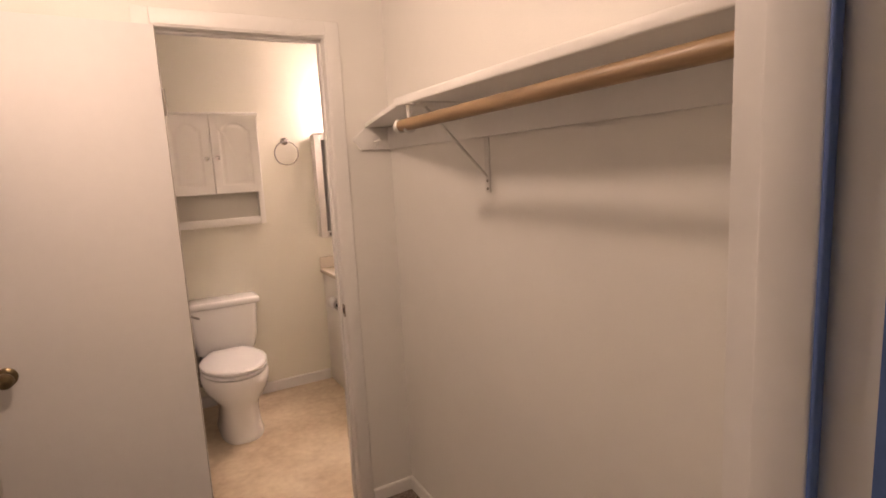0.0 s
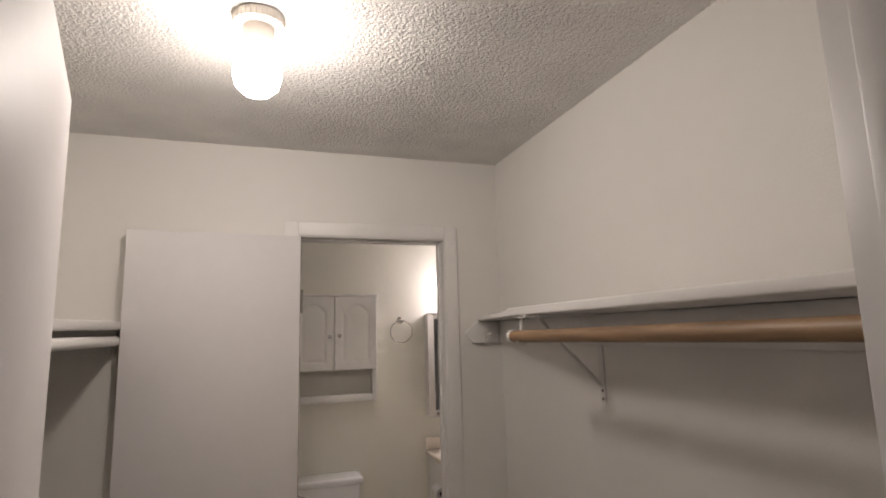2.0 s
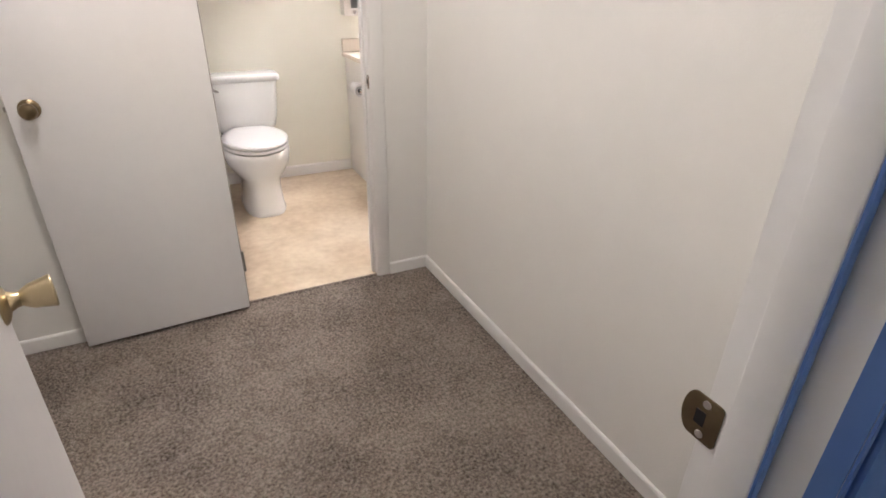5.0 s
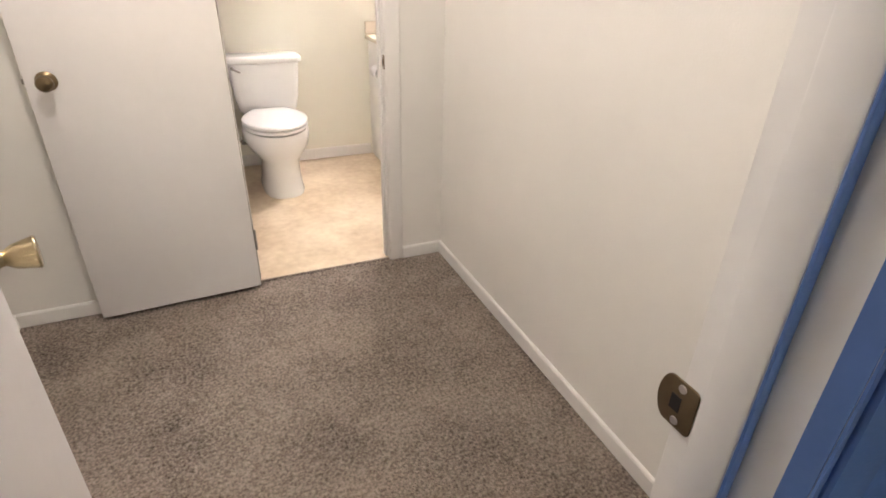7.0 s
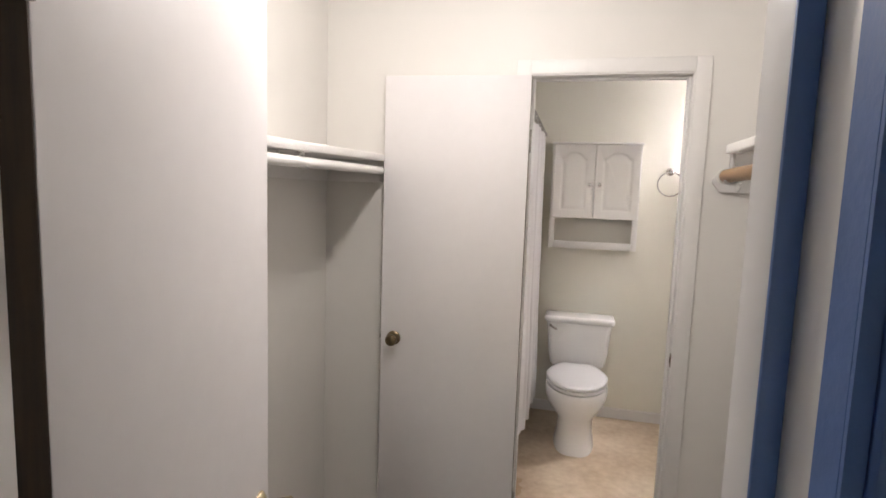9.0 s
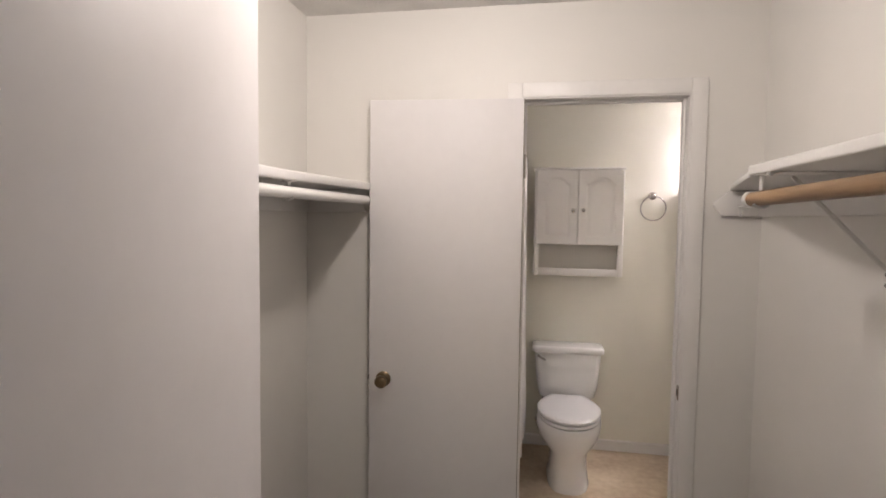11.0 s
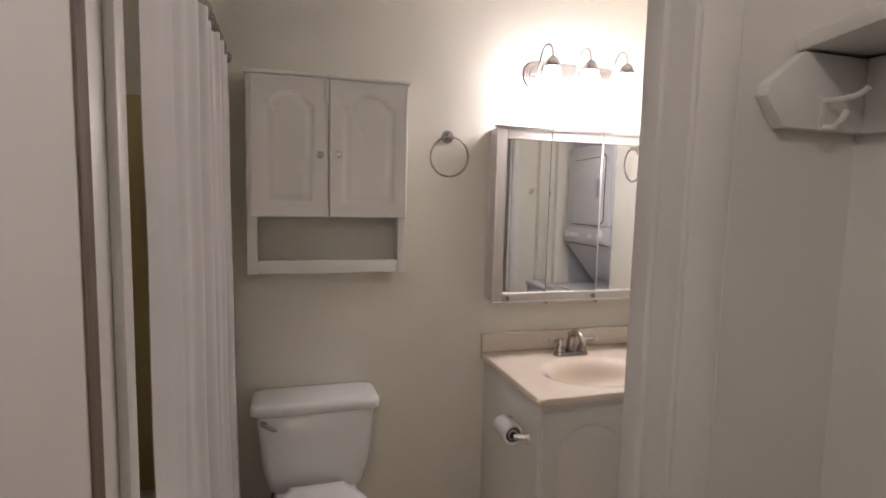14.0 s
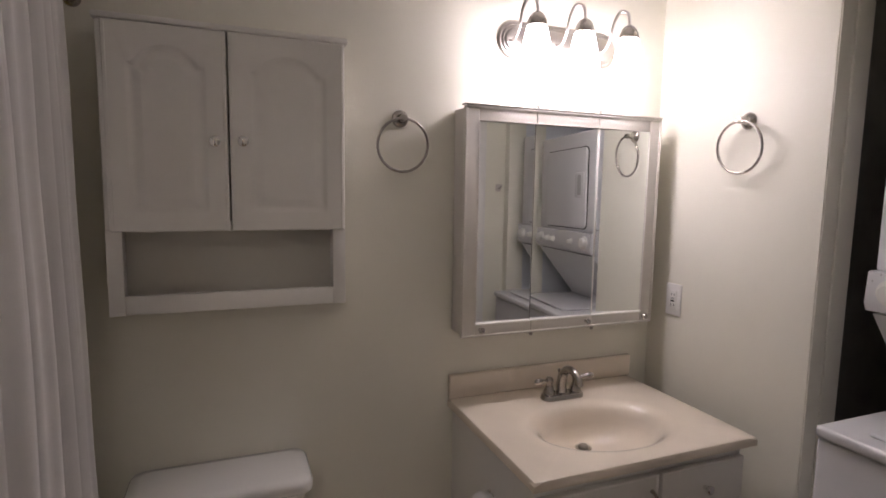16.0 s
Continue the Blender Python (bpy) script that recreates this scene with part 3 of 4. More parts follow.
def wall_hook(x, y, z, sx, label):
    """A stamped rod hook screwed to a cleat on the back wall."""
    t = thing("rod_hook", (x, y, z), label, "hook")
    part("plate", box(x - 0.006, x + 0.006, y - 0.0025, y, z - 0.026, z + 0.016, 0.001), WHITEMETAL, t)
    part("arm", tube([(x, y - 0.002, z + 0.010), (x + sx * 0.004, y - 0.018, z + 0.009), (x + sx * 0.008, y - 0.036, z + 0.012), (x + sx * 0.010, y - 0.046, z + 0.019)], 0.0036, 8), WHITEMETAL, t)
    part("lower_arm", tube([(x, y - 0.002, z - 0.022), (x + sx * 0.003, y - 0.012, z - 0.024), (x + sx * 0.005, y - 0.022, z - 0.014), (x + sx * 0.006, y - 0.026, z - 0.004)], 0.0036, 8), WHITEMETAL, t)
    return t


wall_hook(1.470, CB - 0.020, 1.628, 1, "white painted metal rod hook on the cleat")


def rod_bracket(wx, s, y, yc, rod_x, rod_z, su, label):
    """A stamped shelf and rod bracket; s points from the wall into the closet, yc is where its hook holds the rod."""
    t = thing("shelf_bracket", (wx, y, 1.5), label, "bracket", "closet brackets")
    part("wall_leg", box(*sorted((wx + s * 0.0005, wx + s * 0.004)), y - 0.013, y + 0.013, 1.425, 1.600, 0.001), WHITEMETAL, t)
    part("top_arm", box(*sorted((wx + s * 0.02, wx + s * 0.275)), min(y, yc) - 0.012, y + 0.014, su - 0.004, su - 0.0005, 0.001), WHITEMETAL, t)
    a, b = Vector((wx + s * 0.006, y, 1.475)), Vector((wx + s * 0.215, y, su - 0.006))
    bm = tube([a, a.lerp(b, 0.06), a.lerp(b, 0.94), b], [0.004, 0.0058, 0.0058, 0.004], 8)
    part("brace", bm, WHITEMETAL, t)
    for z in (1.437, 1.462):
        part("screw", lathe([(0.005, 0), (0.0045, 0.002), (0, 0.003)], 12, (wx + s * 0.004, y, z), "x" if s > 0 else "-x"), STEEL, t)
    pts = [(rod_x + 0.021 * math.cos(radians(q)) * s, yc, rod_z + 0.021 * math.sin(radians(q))) for q in range(95, 330, 15)]
    part("rod_cradle", tube(pts, 0.0038, 8), WHITEMETAL, t)
    zt = su - 0.010
    part("drop", box(rod_x - 0.003, rod_x + 0.003, yc - 0.008, yc + 0.008, rod_z + 0.018, zt, 0.001), WHITEMETAL, t)
    tab = box(rod_x - 0.016, rod_x + 0.016, yc - 0.020, yc + 0.016, zt, zt + 0.0025, 0.001)
    for v in tab.verts:
        v.co.z += 0.10 * (v.co.y - yc)
    part("rod_tab", tab, PALENICKEL, t, "bare metal tab under the shelf")
    part("tab_stem", box(*sorted((rod_x - s * 0.010, rod_x - s * 0.016)), yc - 0.006, yc + 0.006, zt + 0.002, su - 0.003), WHITEMETAL, t)
    return t


RZ = 1.635
rod_bracket(CR, -1, 1.628, 1.552, 1.246, RZ, SU, "white painted metal shelf and rod bracket")
rod_bracket(CL, 1, 1.605, 1.595, 0.074, RZ + 0.012, SU - 0.012, "white painted metal shelf and rod bracket")

t = thing("closet_rod", (1.246, 1.0, RZ), "bare wooden closet rod with a white end cap", "closet rod")
part("dowel", tube([(1.238, CF + 0.002, RZ + 0.012), (1.242, 1.0, RZ + 0.006), (1.246, 1.606, RZ)], 0.0168, 24), DOWEL, t)
part("end_cap", lathe([(0.0195, 0), (0.0195, 0.018), (0.0175, 0.021), (0.0, 0.021)], 24, (1.246, 1.600, RZ), "y"), PLASTIC, t, "white plastic cap")
t = thing("closet_rod", (0.074, 1.5, RZ), "white painted closet rod below the shelf", "closet rod")
part("dowel", tube([(0.074, CF + 0.002, RZ + 0.012), (0.074, 1.5, RZ + 0.011), (0.060, CB - 0.040, RZ + 0.016)], 0.0165, 24), TRIM, t)
wall_hook(0.040, CB - 0.020, 1.632, 1, "white painted metal rod hook on the cleat")


# ---- toilet ----
TX = 0.953
t = thing("toilet", (TX, 3.6, -0.002), "white porcelain two-piece toilet with its lid closed", "toilet")
rings = [oval(TX, 3.56, 0.122, 0.25, -0.002, power=2.8), oval(TX, 3.56, 0.125, 0.253, 0.010, power=2.8), oval(TX, 3.56, 0.119, 0.246, 0.026, power=2.8), oval(TX, 3.56, 0.112, 0.236, 0.10, power=2.7),
         oval(TX, 3.56, 0.111, 0.235, 0.17, power=2.6), oval(TX, 3.555, 0.120, 0.238, 0.215, power=2.5), oval(TX, 3.55, 0.158, 0.245, 0.255, front=1.05, power=2.2), oval(TX, 3.55, 0.183, 0.25, 0.295, front=1.08, power=2.1), oval(TX, 3.55, 0.193, 0.252, 0.34, front=1.10, power=2.05),
         oval(TX, 3.55, 0.193, 0.252, 0.368, front=1.10), oval(TX, 3.55, 0.186, 0.247, 0.384, front=1.10)]
bowl = part("bowl", loft(rings), PORCELAIN, t, smooth=50)
part("seat_deck", box(TX - 0.15, TX + 0.15, 3.70, 3.96, 0.30, 0.40, 0.02, 3), PORCELAIN, t, smooth=50)
rings = [lid_ring(TX, 3.55, 0.178, 0.262, 0.3910, 0.209), lid_ring(TX, 3.55, 0.190, 0.278, 0.3950, 0.226), lid_ring(TX, 3.55, 0.190, 0.278, 0.4100, 0.226), lid_ring(TX, 3.55, 0.172, 0.254, 0.4135, 0.200)]
part("seat", loft(rings), SEATP, t, smooth=50)
rings = [lid_ring(TX, 3.55, 0.170, 0.252, 0.4185, 0.202), lid_ring(TX, 3.55, 0.190, 0.278, 0.4210, 0.228), lid_ring(TX, 3.55, 0.191, 0.279, 0.4310, 0.228), lid_ring(TX, 3.55, 0.185, 0.272, 0.4375, 0.224), lid_ring(TX, 3.55, 0.165, 0.245, 0.4405, 0.198), lid_ring(TX, 3.55, 0.10, 0.15, 0.4420, 0.120), lid_ring(TX, 3.55, 0.03, 0.05, 0.4425, 0.040)]
part("lid", loft(rings), SEATP, t, "closed white toilet lid", smooth=50)
for dx in (-0.09, 0.0, 0.09):
    part("bumper", lathe([(0.006, 0), (0.006, 0.018)], 10, (TX + dx, 3.52, 0.403)), RUBBER, t)
for dx in (-0.075, 0.075):
    part("lid_hinge", lathe([(0.013, 0), (0.013, 0.018), (0.010, 0.025), (0, 0.026)], 16, (TX + dx, 3.768, 0.402)), SEATP, t)
def rrect(cx, cy, a, b, z, r, n=5):
    out = []
    for sx, sy, a0 in ((1, 1, 0), (-1, 1, 90), (-1, -1, 180), (1, -1, 270)):
        out += [(cx + sx * (a - r) + r * math.cos(radians(a0 + 90 * i / n)), cy + sy * (b - r) + r * math.sin(radians(a0 + 90 * i / n)), z) for i in range(n + 1)]
    return out
rings = [rrect(TX, 3.88, 0.160, 0.075, 0.400, 0.03), rrect(TX, 3.878, 0.180, 0.074, 0.415, 0.035), rrect(TX, 3.878, 0.196, 0.090, 0.50, 0.035), rrect(TX, 3.878, 0.214, 0.096, 0.702, 0.035), rrect(TX, 3.878, 0.210, 0.093, 0.706, 0.035)]
part("tank", loft(rings), PORCELAIN, t, smooth=50)
rings = [rrect(TX, 3.876, 0.224, 0.098, 0.706, 0.034), rrect(TX, 3.876, 0.232, 0.105, 0.712, 0.036), rrect(TX, 3.876, 0.233, 0.106, 0.735, 0.036), rrect(TX, 3.876, 0.226, 0.100, 0.745, 0.034), rrect(TX, 3.876, 0.20, 0.08, 0.748, 0.03)]
part("tank_lid", loft(rings), PORCELAIN, t, smooth=50)
hx, hy, hz = TX - 0.175, 3.782, 0.684
part("flush_handle", tube([(hx - 0.012, hy + 0.004, hz), (hx - 0.012, hy - 0.014, hz), (hx - 0.004, hy - 0.019, hz - 0.003), (hx + 0.022, hy - 0.020, hz - 0.016), (hx + 0.034, hy - 0.020, hz - 0.021)], [0.011, 0.0085, 0.007, 0.008, 0.005], 10), STEEL, t, "tarnished metal flush handle")
for dx in (-0.09, 0.09):
    part("tank_bolt", lathe([(0.012, 0), (0.010, -0.012), (0.005, -0.018), (0.0, -0.018)], 12, (TX + dx, 3.85, 0.402)), RUBBER, t)
for dx in (-0.108, 0.108):
    part("floor_bolt_cap", lathe([(0.011, 0), (0.010, 0.012), (0.004, 0.018), (0, 0.018)], 12, (TX + dx, 3.64, 0.015)), PORCELAIN, t)
t = thing("supply_valve", (0.76, 3.95, 0.19), "metal shut-off valve with a hose to the toilet tank", "valve")
part("escutcheon", lathe([(0.028, 0), (0.024, 0.008), (0.010, 0.012), (0, 0.012)], 20, (0.775, BB - 0.0005, 0.185), "-y"), CHROME, t)
part("valve_body", tube([(0.775, BB - 0.012, 0.185), (0.775, BB - 0.075, 0.185)], 0.010, 12), STEEL, t)
part("valve_handle", lathe([(0.007, 0), (0.017, 0.004), (0.018, 0.012), (0.013, 0.016), (0, 0.016)], 16, (0.775, BB - 0.075, 0.185), "-y", squash=(1.0, 0.6)), STEEL, t)
part("hose", tube([(0.775, BB - 0.05, 0.19), (0.775, BB - 0.055, 0.23), (0.782, BB - 0.07, 0.30), (0.80, BB - 0.085, 0.37), (0.805, BB - 0.09, 0.414)], 0.0055, 8), STEEL, t)


# ---- cabinets with arched panels ----
def arch_outline(w, h, rise, x0=0.0, z0=0.0, n=16):
    pts = [(x0, z0), (x0 + w, z0), (x0 + w, z0 + h - rise)]
    for i in range(1, n):
        u = 1 - 2 * i / n
        lift = max(0.0, 1 - (abs(u) / 0.84) ** 2.3) ** 0.9 if abs(u) < 0.84 else 0
        pts.append((x0 + w * (0.5 + u / 2), z0 + h - rise + rise * lift))
    return pts + [(x0, z0 + h - rise)]


def panel_door(name, parent, x0, x1, z0, z1, yf, material, rise=0.035, stile=0.055):
    """A moulded cabinet door facing -y: one slab with a soft arched groove round a raised field."""
    w, h = x1 - x0 - 2 * stile, z1 - z0 - 2 * stile
    cx, cz = (x0 + x1) / 2, z0 + stile + h / 2
    raw = arch_outline(w, h, rise, x0 + stile, z0 + stile, 28)
    inner = []
    for (u0, v0), (u1, v1) in zip(raw, raw[1:] + raw[:1]):
        k = max(1, int(math.hypot(u1 - u0, v1 - v0) / 0.02))
        inner += [(u0 + (u1 - u0) * i / k, v0 + (v1 - v0) * i / k) for i in range(k)]
    outer = []
    for u, v in inner:
        du, dv = u - cx, v - cz
        k = min(((x1 if du > 0 else x0) - cx) / du if abs(du) > 1e-9 else 99, ((z1 if dv > 0 else z0) - cz) / dv if abs(dv) > 1e-9 else 99)
        outer.append([cx + du * k, cz + dv * k])
    for c in ((x0, z0), (x0, z1), (x1, z0), (x1, z1)):
        j = min(range(len(outer)), key=lambda i: (outer[i][0] - c[0]) ** 2 + (outer[i][1] - c[1]) ** 2)
        outer[j][:] = c
    def ring(pts, k, y):
        return [((u - cx) * (1 - 2 * k / (x1 - x0)) + cx, y, (v - (z0 + z1) / 2) * (1 - 2 * k / (z1 - z0)) + (z0 + z1) / 2) for u, v in pts]
    def inset(k, y):
        return [((u - cx) * (1 - 2 * k / w) + cx, y, (v - cz) * (1 - 2 * k / h) + cz) for u, v in inner]
    rings = [ring(outer, 0, yf + 0.019), ring(outer, 0, yf + 0.004), ring(outer, 0.0008, yf + 0.0015), ring(outer, 0.003, yf), inset(-0.010, yf), inset(-0.006, yf + 0.0008), inset(-0.001, yf + 0.0035), inset(0.004, yf + 0.0048), inset(0.010, yf + 0.0042), inset(0.022, yf + 0.0012), inset(0.026, yf + 0.0006)]
    door = part(name, loft(rings), material, parent, smooth=28)
    for e in (x0 + 0.008, x1 - 0.008):
        part("edge_bead", box(e - 0.002, e + 0.002, yf - 0.0015, yf + 0.001, z0 + 0.006, z1 - 0.006, 0.0007), material, door)
    return door


def small_knob(at, parent, material=CHROME, r=0.0135):
    return part("knob", lathe([(0.007, 0), (0.006, 0.003), (0.005, 0.010), (r * 0.8, 0.013), (r, 0.018), (r * 0.93, 0.023), (r * 0.5, 0.0265), (0, 0.027)], 20, at, "-y"), material, parent, "polished metal knob", smooth=40)


WX0, WX1, WY, WZ0, WZ1 = 0.716, 1.286, 3.842, 1.214, 1.908
t = thing("wall_cabinet", (1.0, 3.9, WZ0), "white wall cabinet with two arched doors and an open cubby", "cabinet")
yb = BB - 0.001
part("side", box(WX0, WX0 + 0.018, WY, yb, WZ0, WZ1, 0.0015), THERMO, t)
part("side", box(WX1 - 0.018, WX1, WY, yb, WZ0, WZ1, 0.0015), THERMO, t)
part("bottom", box(WX0 + 0.018, WX1 - 0.018, WY + 0.002, yb, WZ0, WZ0 + 0.018, 0.001), THERMO, t)
part("middle_shelf", box(WX0 + 0.018, WX1 - 0.018, WY + 0.002, yb, 1.428, 1.444, 0.001), THERMO, t)
part("top", box(WX0 - 0.006, WX1 + 0.006, WY - 0.018, yb, WZ1, WZ1 + 0.014, 0.004), THERMO, t)
part("back_panel", box(WX0 + 0.018, WX1 - 0.018, yb - 0.006, yb, WZ0 + 0.018, WZ1), INNER, t)
part("bottom_rail", box(WX0 + 0.018, WX1 - 0.018, WY, WY + 0.018, WZ0 + 0.0005, WZ0 + 0.046, 0.0015), THERMO, t)
part("face_stile", box(WX0, WX0 + 0.034, WY - 0.004, WY, WZ0, 1.424, 0.001), THERMO, t)
part("face_stile", box(WX1 - 0.034, WX1, WY - 0.004, WY, WZ0, 1.424, 0.001), THERMO, t)
mid = 0.995
d1 = panel_door("cabinet_door", t, WX0 + 0.012, mid - 0.002, 1.420, WZ1 - 0.002, WY - 0.020, THERMO, 0.042)
d2 = panel_door("cabinet_door", t, mid + 0.002, WX1 - 0.004, 1.420, WZ1 - 0.002, WY - 0.020, THERMO, 0.042)
small_knob((mid - 0.032, WY - 0.020, 1.640), d1)
small_knob((mid + 0.032, WY - 0.020, 1.643), d2)


# ---- towel rings ----
def towel_ring(name_at, normal, label):
    """A round rose with a post and a hanging ring, on a wall whose outward way is normal."""
    p, n = Vector(name_at), Vector(normal)
    s = Vector((0, 0, 1)).cross(n)
    t = thing("towel_ring", p, label, "towel ring", "towel rings")
    axis = {(0, -1): "-y", (-1, 0): "-x"}[(int(n.x), int(n.y))]
    part("rose", lathe([(0.026, 0), (0.026, 0.004), (0.022, 0.010), (0.014, 0.014), (0.010, 0.026), (0.011, 0.040), (0.009, 0.046), (0, 0.047)], 28, p, axis), NICKEL, t, smooth=40)
    c = p + n * 0.036 + Vector((0, 0, -0.082))
    r = 0.079
    part("ring", tube([c + s * (r * math.cos(a)) + Vector((0, 0, r * math.sin(a))) + n * (0.006 * math.sin(a)) for a in [2 * math.pi * i / 48 for i in range(48)]], 0.0042, 10, closed=True), NICKEL, t, smooth=60)
    return t


towel_ring((1.484, BB - 0.0005, 1.745), (0, -1, 0), "brushed nickel towel ring on the cream wall")
towel_ring((BR - 0.0005, 3.605, 1.757), (-1, 0, 0), "brushed nickel towel ring beside the laundry opening")


# ---- mirror cabinet ----
MX0, MX1, MY, MZ0, MZ1 = 1.663, 2.410, 3.887, 1.066, 1.787
t = thing("mirror_cabinet", (2.0, 3.9, MZ0), "white framed medicine cabinet with three mirror doors", "mirror cabinet")
part("body", box(MX0 + 0.004, MX1 - 0.004, MY + 0.023, BB - 0.001, MZ0 + 0.004, MZ1 - 0.004, 0.002), MFRAME, t)
SP1, SP2 = 1.910, 2.151
fw = 0.046
def frame_strip(x0, x1, z0, z1):
    """A flat frame strip with softened edges."""
    return box(x0, x1, MY, MY + 0.020, z0, z1, 0.003, 3)


part("frame_stile", frame_strip(MX0, MX0 + fw, MZ0, MZ1), MFRAME, t)
part("frame_stile", frame_strip(MX1 - fw, MX1, MZ0, MZ1), MFRAME, t)
for a, b in ((MX0 + fw, SP1 - 0.001), (SP1 + 0.001, SP2 - 0.001), (SP2 + 0.001, MX1 - fw)):
    part("top_rail", frame_strip(a, b, MZ1 - 0.042, MZ1), MFRAME, t)
    part("bottom_rail", frame_strip(a, b, MZ0, MZ0 + 0.040), MFRAME, t)
    # this bead keeps the cabinet white; the frame round it is toned down
    part("glazing_bead", box(a - 0.001, b + 0.001, MY - 0.003, MY + 0.012, MZ0 + 0.036, MZ0 + 0.042, 0.0015), THERMO, t, "white bead under the mirror, lighter than the frame")
    part("glazing_bead", box(a - 0.001, b + 0.001, MY - 0.002, MY + 0.010, MZ1 - 0.044, MZ1 - 0.040, 0.0012), MFRAME, t)
for x in (MX0 + fw - 0.004, MX1 - fw):
    part("glazing_bead", box(x, x + 0.004, MY - 0.002, MY + 0.010, MZ0 + 0.042, MZ1 - 0.044, 0.0012), MFRAME, t)
for a, b, c, d in ((MX0 - 0.002, MX0 + 0.006, MZ0 + 0.006, MZ1 - 0.006), (MX1 - 0.006, MX1 + 0.002, MZ0 + 0.006, MZ1 - 0.006), (MX0 - 0.002, MX1 + 0.002, MZ1 - 0.006, MZ1 + 0.001), (MX0 - 0.002, MX1 + 0.002, MZ0 - 0.001, MZ0 + 0.006)):
    part("outer_bead", box(a, b, MY - 0.004, MY + 0.010, c, d, 0.002), MFRAME, t)
part("cornice", box(MX0 - 0.004, MX1 + 0.004, MY - 0.006, MY + 0.026, MZ1 + 0.002, MZ1 + 0.007, 0.002), MFRAME, t)
for i, (a, b) in enumerate(((MX0 + fw - 0.002, SP1 - 0.0015), (SP1 + 0.0015, SP2 - 0.0015), (SP2 + 0.0015, MX1 - fw + 0.002))):
    turn, lean = math.tan(radians((1.0, 3.4, 3.8)[i])), math.tan(radians((0.1, 0.5, -0.1)[i]))
    bm = box(a, b, MY + 0.010, MY + 0.0125, MZ0 + 0.038, MZ1 - 0.040, 0.0004, 1)
    for v in bm.verts:
        v.co.y += lean * (v.co.z - (MZ0 + MZ1) / 2) - turn * (v.co.x - (a + b) / 2)
    part("mirror_door", bm, MIRROR, t, "mirror glass", smooth=0)
part("divider", box(SP2 - 0.0025, SP2 + 0.0025, MY - 0.001, MY + 0.0225, MZ0 + 0.042, MZ1 - 0.042, 0.001), THERMO, t)
part("gap", box(SP1 - 0.0005, SP1 + 0.0005, MY + 0.0070, MY + 0.0086, MZ0 + 0.042, MZ1 - 0.042), DARK, t)
for x in (MX0 + 0.062, SP2 - 0.022, MX1 - 0.036):
    part("knob", lathe([(0.006, 0), (0.005, 0.005), (0.009, 0.009), (0.011, 0.014), (0.009, 0.019), (0, 0.021)], 16, (x, MY - 0.001, MZ0 + 0.022), "-y"), POLISHED, t, "small chrome knob", smooth=40)
for x in (SP1, SP2):
    for z, s in ((MZ1 + 0.006, 1), (MZ0, -1)):
        part("pivot_hinge", box(x - 0.014, x + 0.014, MY - 0.002, MY + 0.02, *sorted((z, z + s * 0.003)), 0.001), STEEL, t)
        part("pivot_pin", lathe([(0.006, 0), (0.006, 0.004), (0, 0.006)], 12, (x, MY - 0.002, z + s * 0.004), "-y"), STEEL, t)


# ---- vanity ----
VX0, VX1, VY = 1.678, 2.374, 3.452
t = thing("vanity_cabinet", (2.02, 3.7, 0), "white vanity cabinet with an arched door and drawers", "vanity")
part("side", box(VX0, VX0 + 0.016, VY, BB - 0.001, -0.002, 0.806, 0.001), THERMO, t)
part("side", box(VX1 - 0.016, VX1, VY, BB - 0.001, -0.002, 0.806, 0.001), THERMO, t)
part("bottom", box(VX0 + 0.016, VX1 - 0.016, VY + 0.06, BB - 0.003, 0.09, 0.106), THERMO, t)
part("back_panel", box(VX0 + 0.016, VX1 - 0.016, BB - 0.010, BB - 0.003, 0.106, 0.806), THERMO, t)
part("toe_kick", box(VX0 + 0.016, VX1 - 0.016, VY + 0.06, VY + 0.075, -0.002, 0.089), THERMO, t)
part("top_rail", box(VX0 + 0.016, VX1 - 0.016, VY, VY + 0.018, 0.765, 0.806, 0.001), THERMO, t)
part("middle_stile", box(2.050, 2.080, VY, VY + 0.018, 0.09, 0.765, 0.001), THERMO, t)
part("bottom_rail", box(VX0 + 0.016, 2.050, VY, VY + 0.018, 0.09, 0.125, 0.001), THERMO, t)
part("bottom_rail", box(2.080, VX1 - 0.016, VY, VY + 0.018, 0.09, 0.125, 0.001), THERMO, t)
d = panel_door("door", t, VX0 + 0.008, 2.056, 0.115, 0.776, VY - 0.020, THERMO, 0.05, 0.06)
hx, hz = 2.030, 0.690
part("pull", tube([(hx, VY - 0.021, hz + 0.045), (hx, VY - 0.040, hz + 0.040), (hx, VY - 0.046, hz + 0.015), (hx, VY - 0.046, hz - 0.015), (hx, VY - 0.040, hz - 0.040), (hx, VY - 0.021, hz - 0.045)], [0.006, 0.0045, 0.006, 0.006, 0.0045, 0.006], 10), NICKEL, d, "curved metal pull")
for z0, z1 in ((0.640, 0.776), (0.475, 0.630), (0.300, 0.465), (0.115, 0.290)):
    dr = part("drawer", box(2.068, VX1 - 0.006, VY - 0.020, VY - 0.001, z0, z1, 0.003), THERMO, t)
    small_knob((2.222, VY - 0.020, (z0 + z1) / 2), dr)

